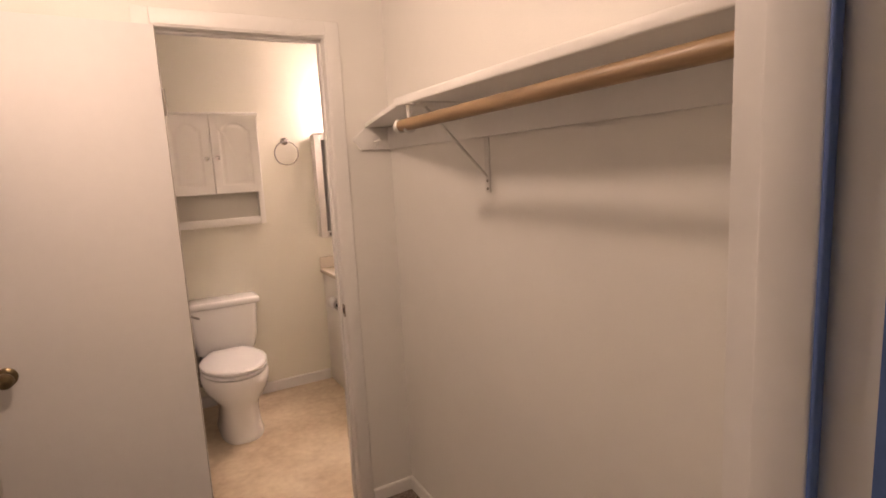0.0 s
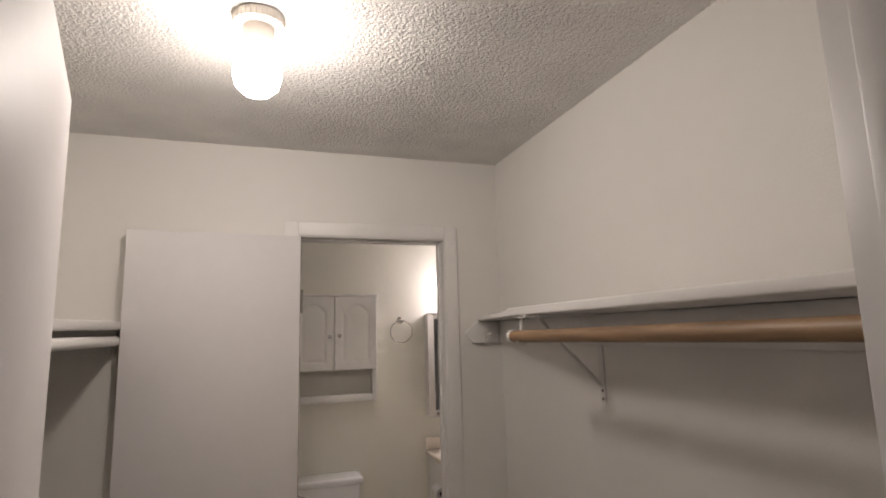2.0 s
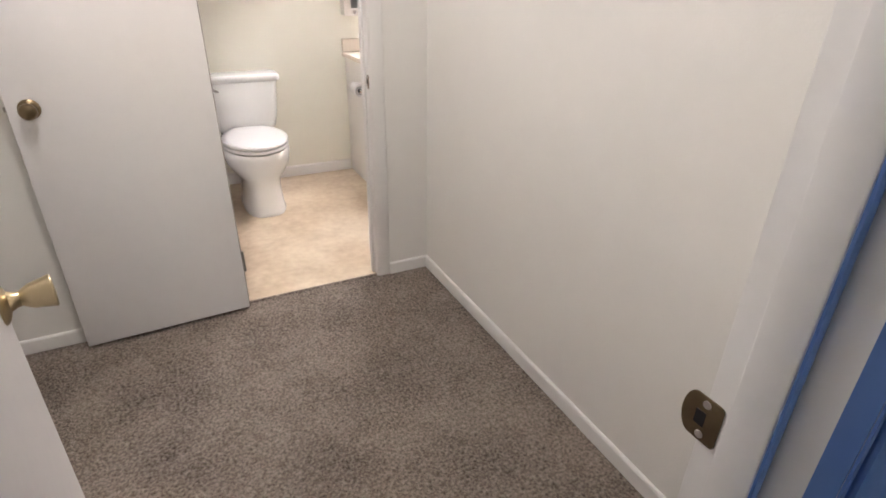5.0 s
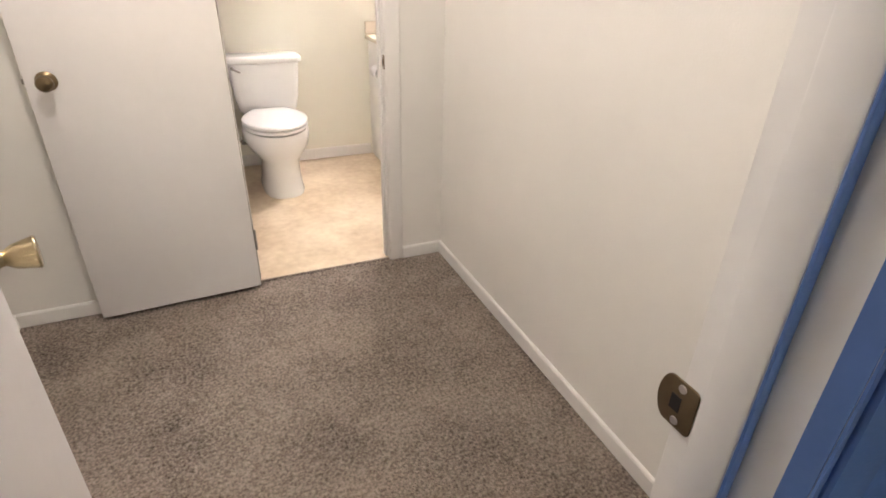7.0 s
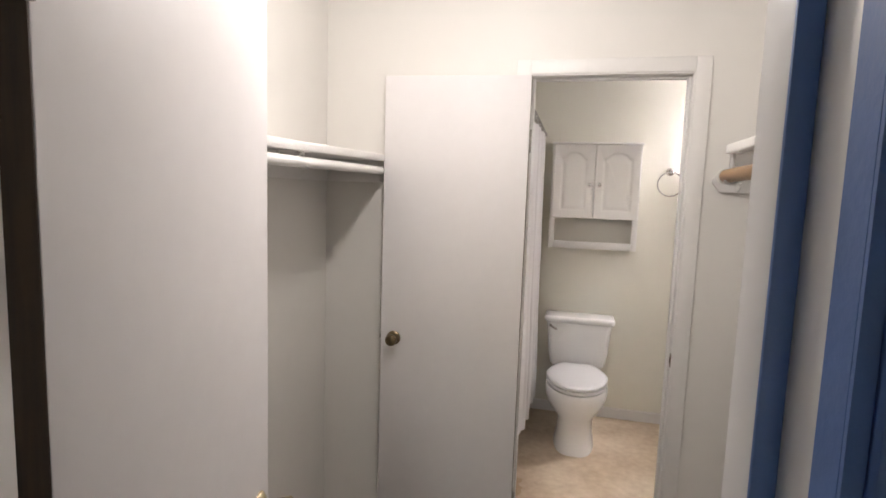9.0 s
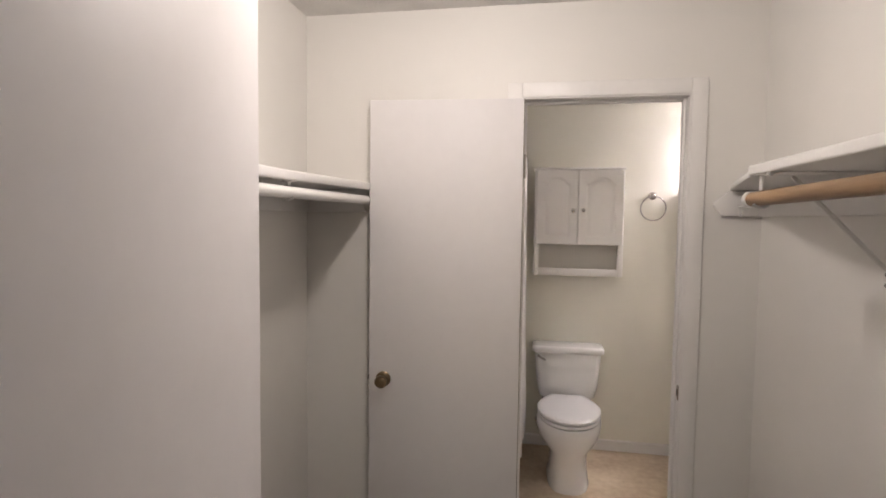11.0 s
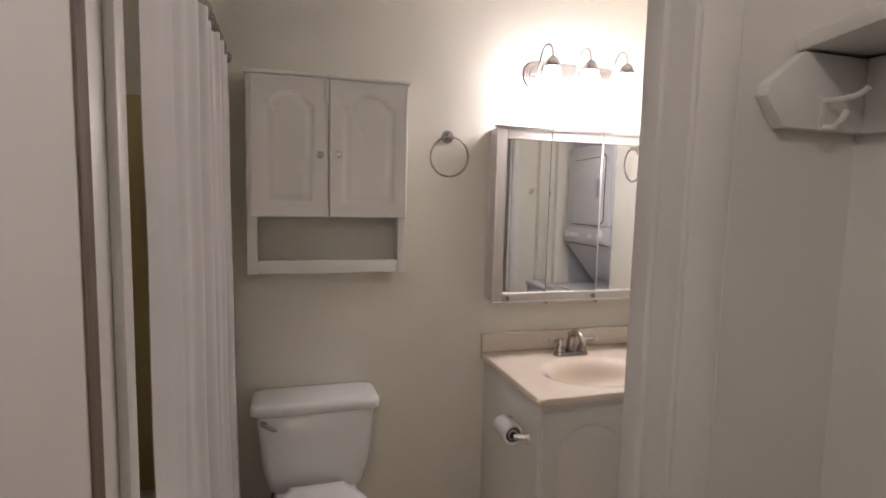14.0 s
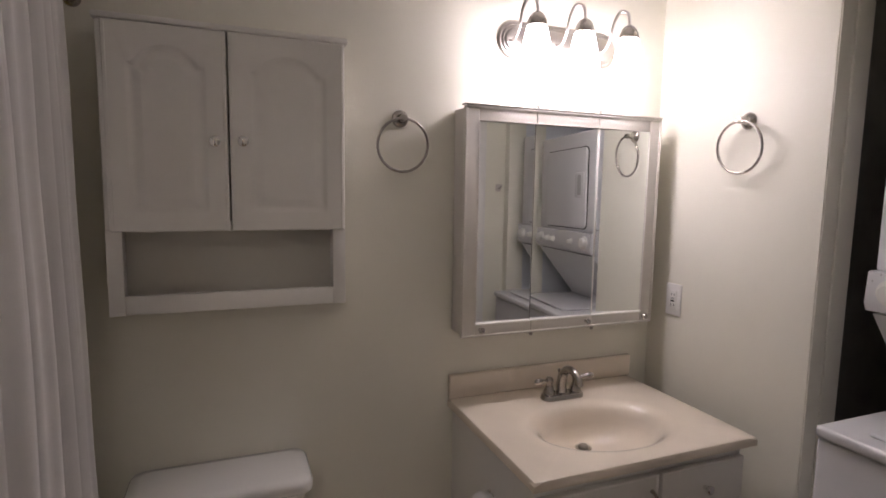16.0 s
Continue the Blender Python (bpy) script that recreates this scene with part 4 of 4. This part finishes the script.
# countertop with its basin in one cast piece
TZ = 0.834
t = thing("countertop", (2.02, 3.68, TZ), "beige cultured marble countertop with an integral oval basin", "countertop")
bx, by, ba, bb = 2.030, 3.650, 0.216, 0.152
n = 64
ang = [2 * math.pi * i / n for i in range(n)]
def ell(k, z, dy=0.0):
    return [(bx + ba * k * math.cos(a), by + dy * (1 - k) + bb * k * math.sin(a), z) for a in ang]
def rim(x0, x1, y0, y1, z):
    out = []
    for a in ang:
        c, s = math.cos(a), math.sin(a)
        k = min(((x1 - bx) if c > 0 else (x0 - bx)) / c if abs(c) > 1e-9 else 9, ((y1 - by) if s > 0 else (y0 - by)) / s if abs(s) > 1e-9 else 9)
        out.append([bx + c * k, by + s * k, z])
    for cx, cy in ((x0, y0), (x0, y1), (x1, y0), (x1, y1)):
        j = min(range(n), key=lambda i: (out[i][0] - cx) ** 2 + (out[i][1] - cy) ** 2)
        out[j][0], out[j][1] = cx, cy
    return [tuple(p) for p in out]
CX0, CX1, CY0 = 1.657, 2.402, 3.420
rings = [ell(0.11, TZ - 0.136, 0.095), ell(0.52, TZ - 0.127, 0.095), ell(0.92, TZ - 0.070, 0.05), ell(1.06, TZ - 0.031), rim(CX0 + 0.01, CX1 - 0.01, CY0 + 0.01, BB - 0.001, TZ - 0.030), rim(CX0, CX1, CY0, BB - 0.001, TZ - 0.027), rim(CX0, CX1, CY0, BB - 0.001, TZ - 0.011), rim(CX0 + 0.004, CX1 - 0.004, CY0 + 0.004, BB - 0.001, TZ - 0.003),
         rim(CX0 + 0.012, CX1 - 0.012, CY0 + 0.012, BB - 0.001, TZ), ell(1.20, TZ), ell(1.13, TZ - 0.0012), ell(1.07, TZ - 0.005), ell(1.01, TZ - 0.0115), ell(0.95, TZ - 0.022, 0.02), ell(0.89, TZ - 0.040, 0.04), ell(0.82, TZ - 0.064, 0.07), ell(0.70, TZ - 0.092, 0.095), ell(0.48, TZ - 0.112, 0.095), ell(0.25, TZ - 0.120, 0.095), ell(0.11, TZ - 0.123, 0.095)]
part("slab", loft(rings), MARBLE, t, smooth=35)
part("backsplash", box(CX0, CX1, BB - 0.022, BB - 0.001, TZ + 0.0005, TZ + 0.083, 0.006, 3), MARBLE, t, smooth=35)
t = thing("basin_drain", (bx, by + 0.085, TZ - 0.122), "chrome drain with a pop-up stopper in the basin", "drain")
part("flange", lathe([(0.0, 0.0), (0.026, 0.0), (0.027, 0.003), (0.021, 0.0045), (0.019, 0.002), (0.0, 0.002)], 24, (bx, by + 0.085, TZ - 0.1225)), CHROME, t)
part("stopper", lathe([(0.016, 0), (0.016, 0.006), (0.012, 0.010), (0, 0.012)], 20, (bx, by + 0.085, TZ - 0.1195)), STEEL, t)

# faucet
FX, FY = 2.028, 3.862
t = thing("faucet", (FX, FY, TZ), "brushed nickel two-handle faucet with an arched spout", "faucet")
part("deck_plate", loft([rrect(FX, FY, 0.078, 0.026, TZ, 0.024), rrect(FX, FY, 0.080, 0.028, TZ + 0.004, 0.026), rrect(FX, FY, 0.076, 0.024, TZ + 0.017, 0.022), rrect(FX, FY, 0.070, 0.018, TZ + 0.020, 0.016)]), NICKEL, t, smooth=40)
pts = [(FX, FY + 0.004, TZ + 0.018), (FX, FY + 0.006, TZ + 0.045), (FX, FY, TZ + 0.075), (FX, FY - 0.018, TZ + 0.100), (FX, FY - 0.045, TZ + 0.110), (FX, FY - 0.072, TZ + 0.104), (FX, FY - 0.090, TZ + 0.088), (FX, FY - 0.096, TZ + 0.072)]
def smooth_path(pts, k=4):
    p = [Vector(pts[0])] + [Vector(q) for q in pts] + [Vector(pts[-1])]
    out = []
    for i in range(1, len(p) - 2):
        for j in range(k):
            u = j / k
            out.append(0.5 * ((2 * p[i]) + (p[i + 1] - p[i - 1]) * u + (2 * p[i - 1] - 5 * p[i] + 4 * p[i + 1] - p[i + 2]) * u * u + (3 * p[i] - p[i - 1] - 3 * p[i + 1] + p[i + 2]) * u ** 3))
    return out + [Vector(pts[-1])]
sp = smooth_path(pts)
part("spout", tube(sp, [0.0185 - 0.006 * min(1, i / (len(sp) * 0.6)) for i in range(len(sp))], 16), NICKEL, t, smooth=60)
part("lift_rod", tube([(FX, FY + 0.022, TZ + 0.018), (FX, FY + 0.024, TZ + 0.082), (FX, FY + 0.024, TZ + 0.084), (FX, FY + 0.024, TZ + 0.093)], [0.0022, 0.0022, 0.005, 0.005], 8), NICKEL, t)
for s in (-1, 1):
    hx = FX + s * 0.052
    hnd = part("handle", lathe([(0.020, 0), (0.019, 0.010), (0.013, 0.024), (0.010, 0.036), (0.012, 0.042), (0.013, 0.050), (0.010, 0.058), (0, 0.060)], 24, (hx, FY, TZ + 0.018)), NICKEL, t, smooth=40)
    part("lever", tube([(hx, FY, TZ + 0.064), (hx + s * 0.018, FY - 0.003, TZ + 0.066), (hx + s * 0.03, FY - 0.006, TZ + 0.068), (hx + s * 0.045, FY - 0.010, TZ + 0.070), (hx + s * 0.058, FY - 0.013, TZ + 0.071), (hx + s * 0.064, FY - 0.014, TZ + 0.071)], [0.0055, 0.005, 0.0085, 0.0115, 0.009, 0.003], 12), NICKEL, hnd, smooth=60)


# ---- vanity light ----
PZ = 2.020
t = thing("vanity_light", (2.05, BB, PZ), "nickel wall light with three lit ribbed glass shades", "wall light")
def stadium(hw, hh, n=10):
    return arc(2.040 + hw - hh, PZ, hh, -90, 90, n) + arc(2.040 - hw + hh, PZ, hh, 90, 270, n)
rings = []
for hw, hh, y in ((0.232, 0.060, 0.0005), (0.232, 0.060, 0.006), (0.226, 0.054, 0.011), (0.222, 0.050, 0.011), (0.217, 0.045, 0.017), (0.213, 0.041, 0.017), (0.207, 0.035, 0.023), (0.195, 0.028, 0.025)):
    rings.append([(u, BB - y, v) for u, v in stadium(hw, hh)])
part("back_plate", loft(rings), PALENICKEL, t, smooth=25)
for x in (1.874, 2.046, 2.218):
    arm = smooth_path([(x - 0.028, BB - 0.024, PZ - 0.006), (x - 0.03, BB - 0.055, PZ - 0.012), (x - 0.03, BB - 0.085, PZ + 0.02), (x - 0.028, BB - 0.10, PZ + 0.07), (x - 0.018, BB - 0.115, PZ + 0.098), (x - 0.004, BB - 0.134, PZ + 0.092), (x, BB - 0.140, PZ + 0.068), (x, BB - 0.140, PZ + 0.046)])
    a = part("arm", tube(arm, 0.0050, 10), PALENICKEL, t, smooth=60)
    part("fitter", lathe([(0.007, 0.052), (0.016, 0.047), (0.024, 0.038), (0.029, 0.025), (0.031, 0.012), (0.029, 0.007), (0.0, 0.007)], 24, (x, BB - 0.140, PZ)), NICKEL, a, smooth=40)
    bm = bmesh.new()
    prof = [(0.029, 0.010), (0.033, 0.0), (0.038, -0.03), (0.044, -0.065), (0.051, -0.100), (0.055, -0.118)]
    rr = []
    for r, h in prof + [(r - 0.003, h) for r, h in reversed(prof)]:
        rr.append([(x + (r + 0.0016 * math.cos(12 * q) * (1 if h < 0 else 0)) * math.cos(q), BB - 0.140 + (r + 0.0016 * math.cos(12 * q) * (1 if h < 0 else 0)) * math.sin(q), PZ + h - (0.003 * math.cos(12 * q) if h < -0.11 else 0)) for q in [2 * math.pi * i / 72 for i in range(72)]])
    part("glass_shade", loft(rr, bm, False), SHADEGLOW, a, "glowing ribbed glass shade", smooth=60)
    part("bulb", lathe([(0.0, 0.005), (0.013, 0.003), (0.014, -0.020), (0.022, -0.045), (0.029, -0.070), (0.026, -0.090), (0.014, -0.101), (0.0, -0.103)], 20, (x, BB - 0.140, PZ)), LAMPGLOW, a, "lit bulb", smooth=60)


# ---- small bathroom things ----
t = thing("toilet_paper_holder", (1.655, 3.61, 0.65), "chrome holder with a white paper roll on the vanity side", "paper holder")
rx, ry, rz = 1.632, 3.61, 0.650
part("paper_roll", lathe([(0.019, -0.050), (0.036, -0.052), (0.038, -0.049), (0.038, 0.049), (0.036, 0.052), (0.019, 0.050), (0.019, -0.050)], 32, (rx, ry, rz), "y"), PAPER, t, "half-used white paper roll", smooth=40)
part("roller", tube([(rx, ry - 0.060, rz), (rx, ry + 0.060, rz)], 0.014, 14), RUBBER, t)
for s in (-1, 1):
    yy = ry + s * 0.064
    part("post", tube([(VX0 - 0.001, yy + s * 0.012, rz - 0.004), (VX0 - 0.012, yy + s * 0.012, rz - 0.003), (rx + 0.012, yy + s * 0.004, rz), (rx - 0.004, yy - s * 0.002, rz)], [0.022, 0.017, 0.012, 0.010], 12), CHROME, t, smooth=50)

t = thing("outlet", (BR, 3.86, 1.146), "white wall outlet with a test button beside the mirror", "outlet")
plate = part("cover_plate", box(BR - 0.006, BR - 0.0005, 3.825, 3.895, 1.088, 1.204, 0.002), PLASTIC, t)
part("receptacle", box(BR - 0.009, BR - 0.0055, 3.843, 3.877, 1.113, 1.179, 0.001), PLASTIC, t)
for z in (1.127, 1.165):
    for y in (3.853, 3.866):
        part("slot", box(BR - 0.0098, BR - 0.0088, y - 0.0012, y + 0.0012, z - 0.004, z + 0.004), DARK, t)
for z, m in ((1.141, RUBBER), (1.151, GREYP)):
    part("button", box(BR - 0.0105, BR - 0.0088, 3.852, 3.868, z - 0.003, z + 0.003, 0.0005), m, t)

def robe_hook(x, y, z, n, label):
    t = thing("wall_bracket", (x, y, z), label, "bracket")
    if n == "x":
        f = lambda u, w, v: (x - u, y + w, z + v)
    else:
        f = lambda u, w, v: (x + w, y + u, z + v)
    a, b = f(0.0005, -0.011, -0.03), f(0.004, 0.011, 0.03)
    part("plate", box(*sorted((a[0], b[0])), *sorted((a[1], b[1])), *sorted((a[2], b[2])), 0.001), CHROME, t)
    part("arm", tube([f(0.004, 0, 0.018), f(0.03, 0.002, 0.02), f(0.055, 0.006, 0.012)], [0.004, 0.0035, 0.0035], 8), CHROME, t)
    part("cup", tube([f(0.05, 0.0, 0.012), f(0.058, 0.012, 0.010), f(0.066, 0.026, 0.006)], [0.010, 0.011, 0.009], 12), CHROME, t)
    for v in (-0.018, 0.004):
        part("screw", tube([f(0.004, 0, v), f(0.0055, 0, v)], 0.003, 8), RUBBER, t)
    return t
robe_hook(BR, 3.412, 2.100, "x", "small bent metal bracket with screws on the wall")
t = thing("sprinkler", (1.50, 3.80, CZ), "small metal fire sprinkler hanging from the ceiling", "sprinkler")
part("escutcheon", lathe([(0.022, 0), (0.020, -0.004), (0.010, -0.006), (0, -0.006)], 20, (1.50, 3.80, CZ - 0.0005)), WHITEMETAL, t)
part("body", lathe([(0.008, -0.006), (0.008, -0.018), (0.004, -0.02), (0.004, -0.042), (0.0, -0.042)], 12, (1.50, 3.80, CZ)), STEEL, t)
part("deflector", lathe([(0.0, -0.041), (0.015, -0.042), (0.015, -0.044), (0.0, -0.045)], 16, (1.50, 3.80, CZ)), STEEL, t)


# ---- tub, surround, curtain ----
TXR = 0.59
t = thing("bathtub", (0.2, 3.2, 0), "white bathtub behind the shower curtain", "bathtub")
rings = [rrect(0.235, 3.228, 0.352, 0.745, -0.002, 0.01), rrect(0.235, 3.228, 0.355, 0.745, 0.37, 0.012), rrect(0.235, 3.228, 0.350, 0.742, 0.385, 0.02), rrect(0.235, 3.228, 0.290, 0.68, 0.384, 0.12), rrect(0.235, 3.228, 0.27, 0.65, 0.30, 0.12), rrect(0.235, 3.228, 0.22, 0.56, 0.07, 0.12)]
part("tub_shell", loft(rings), PORCELAIN, t, smooth=40)
t = thing("tub_surround", (0.2, 3.9, 0.4), "yellow-cream tub surround panels on the shower walls", "tub surround")
part("panel", box(BL + 0.001, 0.56, BB - 0.012, BB - 0.001, 0.388, 1.83, 0.003), SURROUND, t)
part("panel", box(BL + 0.001, BL + 0.012, BF + 0.013, BB - 0.013, 0.388, 1.83, 0.003), SURROUND, t)
part("panel", box(BL + 0.001, 0.56, BF + 0.001, BF + 0.012, 0.388, 1.83, 0.003), SURROUND, t)
CUX, RODZ = 0.643, 1.985
t = thing("curtain_rod", (CUX, 3.2, RODZ), "metal shower curtain rod between the walls", "curtain rod")
part("pole", tube([(CUX, BF + 0.001, RODZ), (CUX, BB - 0.001, RODZ)], 0.0125, 16), NICKEL, t)
for y, ax in ((BF + 0.0005, "y"), (BB - 0.0005, "-y")):
    part("flange", lathe([(0.021, 0), (0.020, 0.004), (0.015, 0.007), (0.0135, 0.012), (0, 0.012)], 20, (CUX, y, RODZ), ax), NICKEL, t)
t = thing("shower_curtain", (CUX, 3.3, 0.2), "white fabric shower curtain drawn along its rod", "shower curtain")
Y0, Y1, Z0, Z1 = 2.725, 3.86, 0.20, 1.962
ny, nz = 240, 40
def fold(s, v):
    """Sideways swing of the cloth; folds tighten away from the door."""
    ph = 2 * math.pi * (1.2 * s + 6.5 * s ** 2.2)
    amp = (0.004 + 0.025 * min(1, s * 1.3)) * (0.55 + 0.45 * (1 - v))
    return amp * math.sin(ph) + 0.008 * min(1, 2.5 * s) * math.sin(2.3 * ph + 1.1) + 0.006 * noise.noise(Vector((s * 7, v * 4, 0)))
vs, fs = [], []
for j in range(nz + 1):
    v = j / nz
    for i in range(ny + 1):
        s = i / ny
        vs.append((CUX + fold(s, v) + 0.012 * (1 - v) * s, Y0 + (Y1 - Y0) * s + 0.012 * math.sin(9 * s + 3 * v), Z0 + (Z1 - Z0) * v - (0.006 * abs(math.sin(12 * math.pi * s)) if j == nz else 0)))
for j in range(nz):
    for i in range(ny):
        a = j * (ny + 1) + i
        fs.append((a, a + 1, a + ny + 2, a + ny + 1))
me = bpy.data.meshes.new("cloth")
me.from_pydata(vs, [], fs)
bm = bmesh.new()
bm.from_mesh(me)
bpy.data.meshes.remove(me)
bmesh.ops.solidify(bm, geom=bm.faces, thickness=0.0015)
part("cloth", bm, CLOTH, t, smooth=60)
for i in range(12):
    s = (i + 0.5) / 12
    y = Y0 + (Y1 - Y0) * s
    part("curtain_ring", tube([(CUX + 0.017 * math.cos(a), y, RODZ - 0.006 + 0.024 * math.sin(a)) for a in [2 * math.pi * k / 20 for k in range(20)]], 0.002, 6, closed=True), STEEL, t)


# ---- stacked washer and dryer ----
def rounded(y0, y1, z0, z1, r, x0, x1, bev=0.0):
    """A plate that faces -x, with rounded corners."""
    pts = arc(y1 - r, z1 - r, r, 0, 90, 5) + arc(y0 + r, z1 - r, r, 90, 180, 5) + arc(y0 + r, z0 + r, r, 180, 270, 5) + arc(y1 - r, z0 + r, r, 270, 360, 5)
    shrink = lambda k: [((u - (y0 + y1) / 2) * (1 - 2 * k / (y1 - y0)) + (y0 + y1) / 2, (v - (z0 + z1) / 2) * (1 - 2 * k / (z1 - z0)) + (z0 + z1) / 2) for u, v in pts]
    rings = [[(x1, u, v) for u, v in pts], [(x0 + bev, u, v) for u, v in pts]]
    if bev:
        rings += [[(x0 + bev * 0.3, u, v) for u, v in shrink(bev * 0.35)], [(x0, u, v) for u, v in shrink(bev)]]
    return loft(rings)


AX, AY0, AY1 = 2.365, 2.63, 3.24
t = thing("laundry_center", (2.7, 2.9, 0), "white stacked washer and dryer in the laundry recess", "washer dryer")
body = part("washer_body", box(AX + 0.012, AX + 0.66, AY0, AY1, 0.02, 0.918, 0.006, 3), ENAMEL, t)
part("toe_panel", box(AX + 0.02, AX + 0.03, AY0 + 0.01, AY1 - 0.01, -0.002, 0.02), DARK, t)
top = part("washer_top", box(AX, AX + 0.66, AY0 - 0.002, AY1 + 0.002, 0.922, 0.953, 0.010, 3), ENAMEL, t)
lid = part("washer_lid", box(AX + 0.055, AX + 0.33, AY0 + 0.09, AY1 - 0.09, 0.9535, 0.964, 0.006, 3), ENAMEL, t, "white washer lid")
part("lid_grip", box(AX + 0.05, AX + 0.062, AY0 + 0.15, AY1 - 0.15, 0.9542, 0.961, 0.002), GREYP, lid)
DX = 2.530
part("dryer_body", box(DX + 0.012, DX + 0.52, AY0 + 0.004, AY1 - 0.004, 1.345, 1.842, 0.012, 3), ENAMEL, t)
part("dryer_front", box(DX, DX + 0.012, AY0 + 0.006, AY1 - 0.006, 1.345, 1.840, 0.005, 3), ENAMEL, t)
dd = part("dryer_door", rounded(AY0 + 0.09, AY1 - 0.075, 1.362, 1.762, 0.028, DX - 0.012, DX - 0.001, 0.003), ENAMEL, t, "white dryer door")
part("door_gap", rounded(AY0 + 0.0855, AY1 - 0.0705, 1.3575, 1.7665, 0.03, DX - 0.0040, DX - 0.0004), DARK, t)
hp = part("door_handle", rounded(AY1 - 0.178, AY1 - 0.092, 1.515, 1.640, 0.014, DX - 0.0155, DX - 0.012, 0.0015), ENAMEL, dd)
part("grip_recess", rounded(AY1 - 0.152, AY1 - 0.116, 1.527, 1.628, 0.008, DX - 0.0165, DX - 0.0153), GREYP, dd)
part("console", loft([[(x, y, z) for x, z in ((DX - 0.018, 1.340), (DX - 0.024, 1.262), (DX - 0.014, 1.240), (DX + 0.06, 1.228), (DX + 0.3, 1.228), (DX + 0.3, 1.343), (DX - 0.010, 1.343))] for y in (AY0, AY1)]), ENAMEL, t)
for y, r in ((AY1 - 0.058, 0.034), (AY1 - 0.19, 0.014), (AY1 - 0.39, 0.017), (AY1 - 0.455, 0.017), (AY1 - 0.545, 0.030)):
    k = part("dial", lathe([(r, 0), (r, 0.004), (r * 0.8, 0.007), (r * 0.72, 0.020), (r * 0.6, 0.023), (0, 0.023)], 24, (DX - 0.020, y, 1.293), "-x"), PLASTIC, t)
    part("pointer", box(DX - 0.0455, DX - 0.0425, y - 0.003, y + 0.003, 1.293 - r * 0.6, 1.293 + r * 0.6, 0.0005), PLASTIC, k)
    for i in range(5):
        q = radians(30 + 30 * i)
        if r > 0.02:
            part("tick_mark", box(DX - 0.0228, DX - 0.0214, y + 1.5 * r * math.cos(q) - 0.001, y + 1.5 * r * math.cos(q) + 0.001, 1.293 + 1.5 * r * math.sin(q) - 0.003, 1.293 + 1.5 * r * math.sin(q) + 0.003), GREYP, t)
part("sloped_panel", loft([[(x, yy, z) for x, z in ((DX - 0.004, 1.232), (DX + 0.30, 1.232), (DX + 0.50, 0.9535), (DX + 0.215, 0.9535))] for yy in (AY0 + 0.012, AY1 - 0.012)]), ENAMEL, t)
part("hose_clip", tube([(DX + 0.16, AY1 - 0.20, 0.956), (DX + 0.165, AY1 - 0.20, 0.972), (DX + 0.17, AY1 - 0.19, 0.975)], 0.004, 8), GREYP, t)

# robe hook on the wall beside the doorway
HKX, HKZ = 2.452, 1.552
t = thing("robe_hook", (HKX, BF, HKZ), "small nickel robe hook on the bathroom wall", "hook")
part("plate", box(HKX - 0.016, HKX + 0.016, BF + 0.0005, BF + 0.006, HKZ - 0.022, HKZ + 0.022, 0.002), PALENICKEL, t)
part("peg", tube([(HKX, BF + 0.006, HKZ), (HKX, BF + 0.03, HKZ - 0.004), (HKX, BF + 0.042, HKZ + 0.008), (HKX, BF + 0.046, HKZ + 0.014)], [0.007, 0.006, 0.006, 0.009], 12), PALENICKEL, t)

# assumed window of the bedroom, unseen behind the camera
t = thing("window_1", (0.75, -2.95, 0.9), "assumed bedroom window with a white frame, out of view", "window", kind="structure")
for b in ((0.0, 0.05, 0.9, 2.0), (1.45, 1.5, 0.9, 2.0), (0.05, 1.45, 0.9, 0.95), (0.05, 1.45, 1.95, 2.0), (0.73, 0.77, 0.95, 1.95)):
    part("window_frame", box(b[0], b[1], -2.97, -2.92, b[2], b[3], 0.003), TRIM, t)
structure("ground", box(-40, 40, -60, -3.01, -0.4, -0.3), CARPET, "plain ground outside the assumed window", "ground")
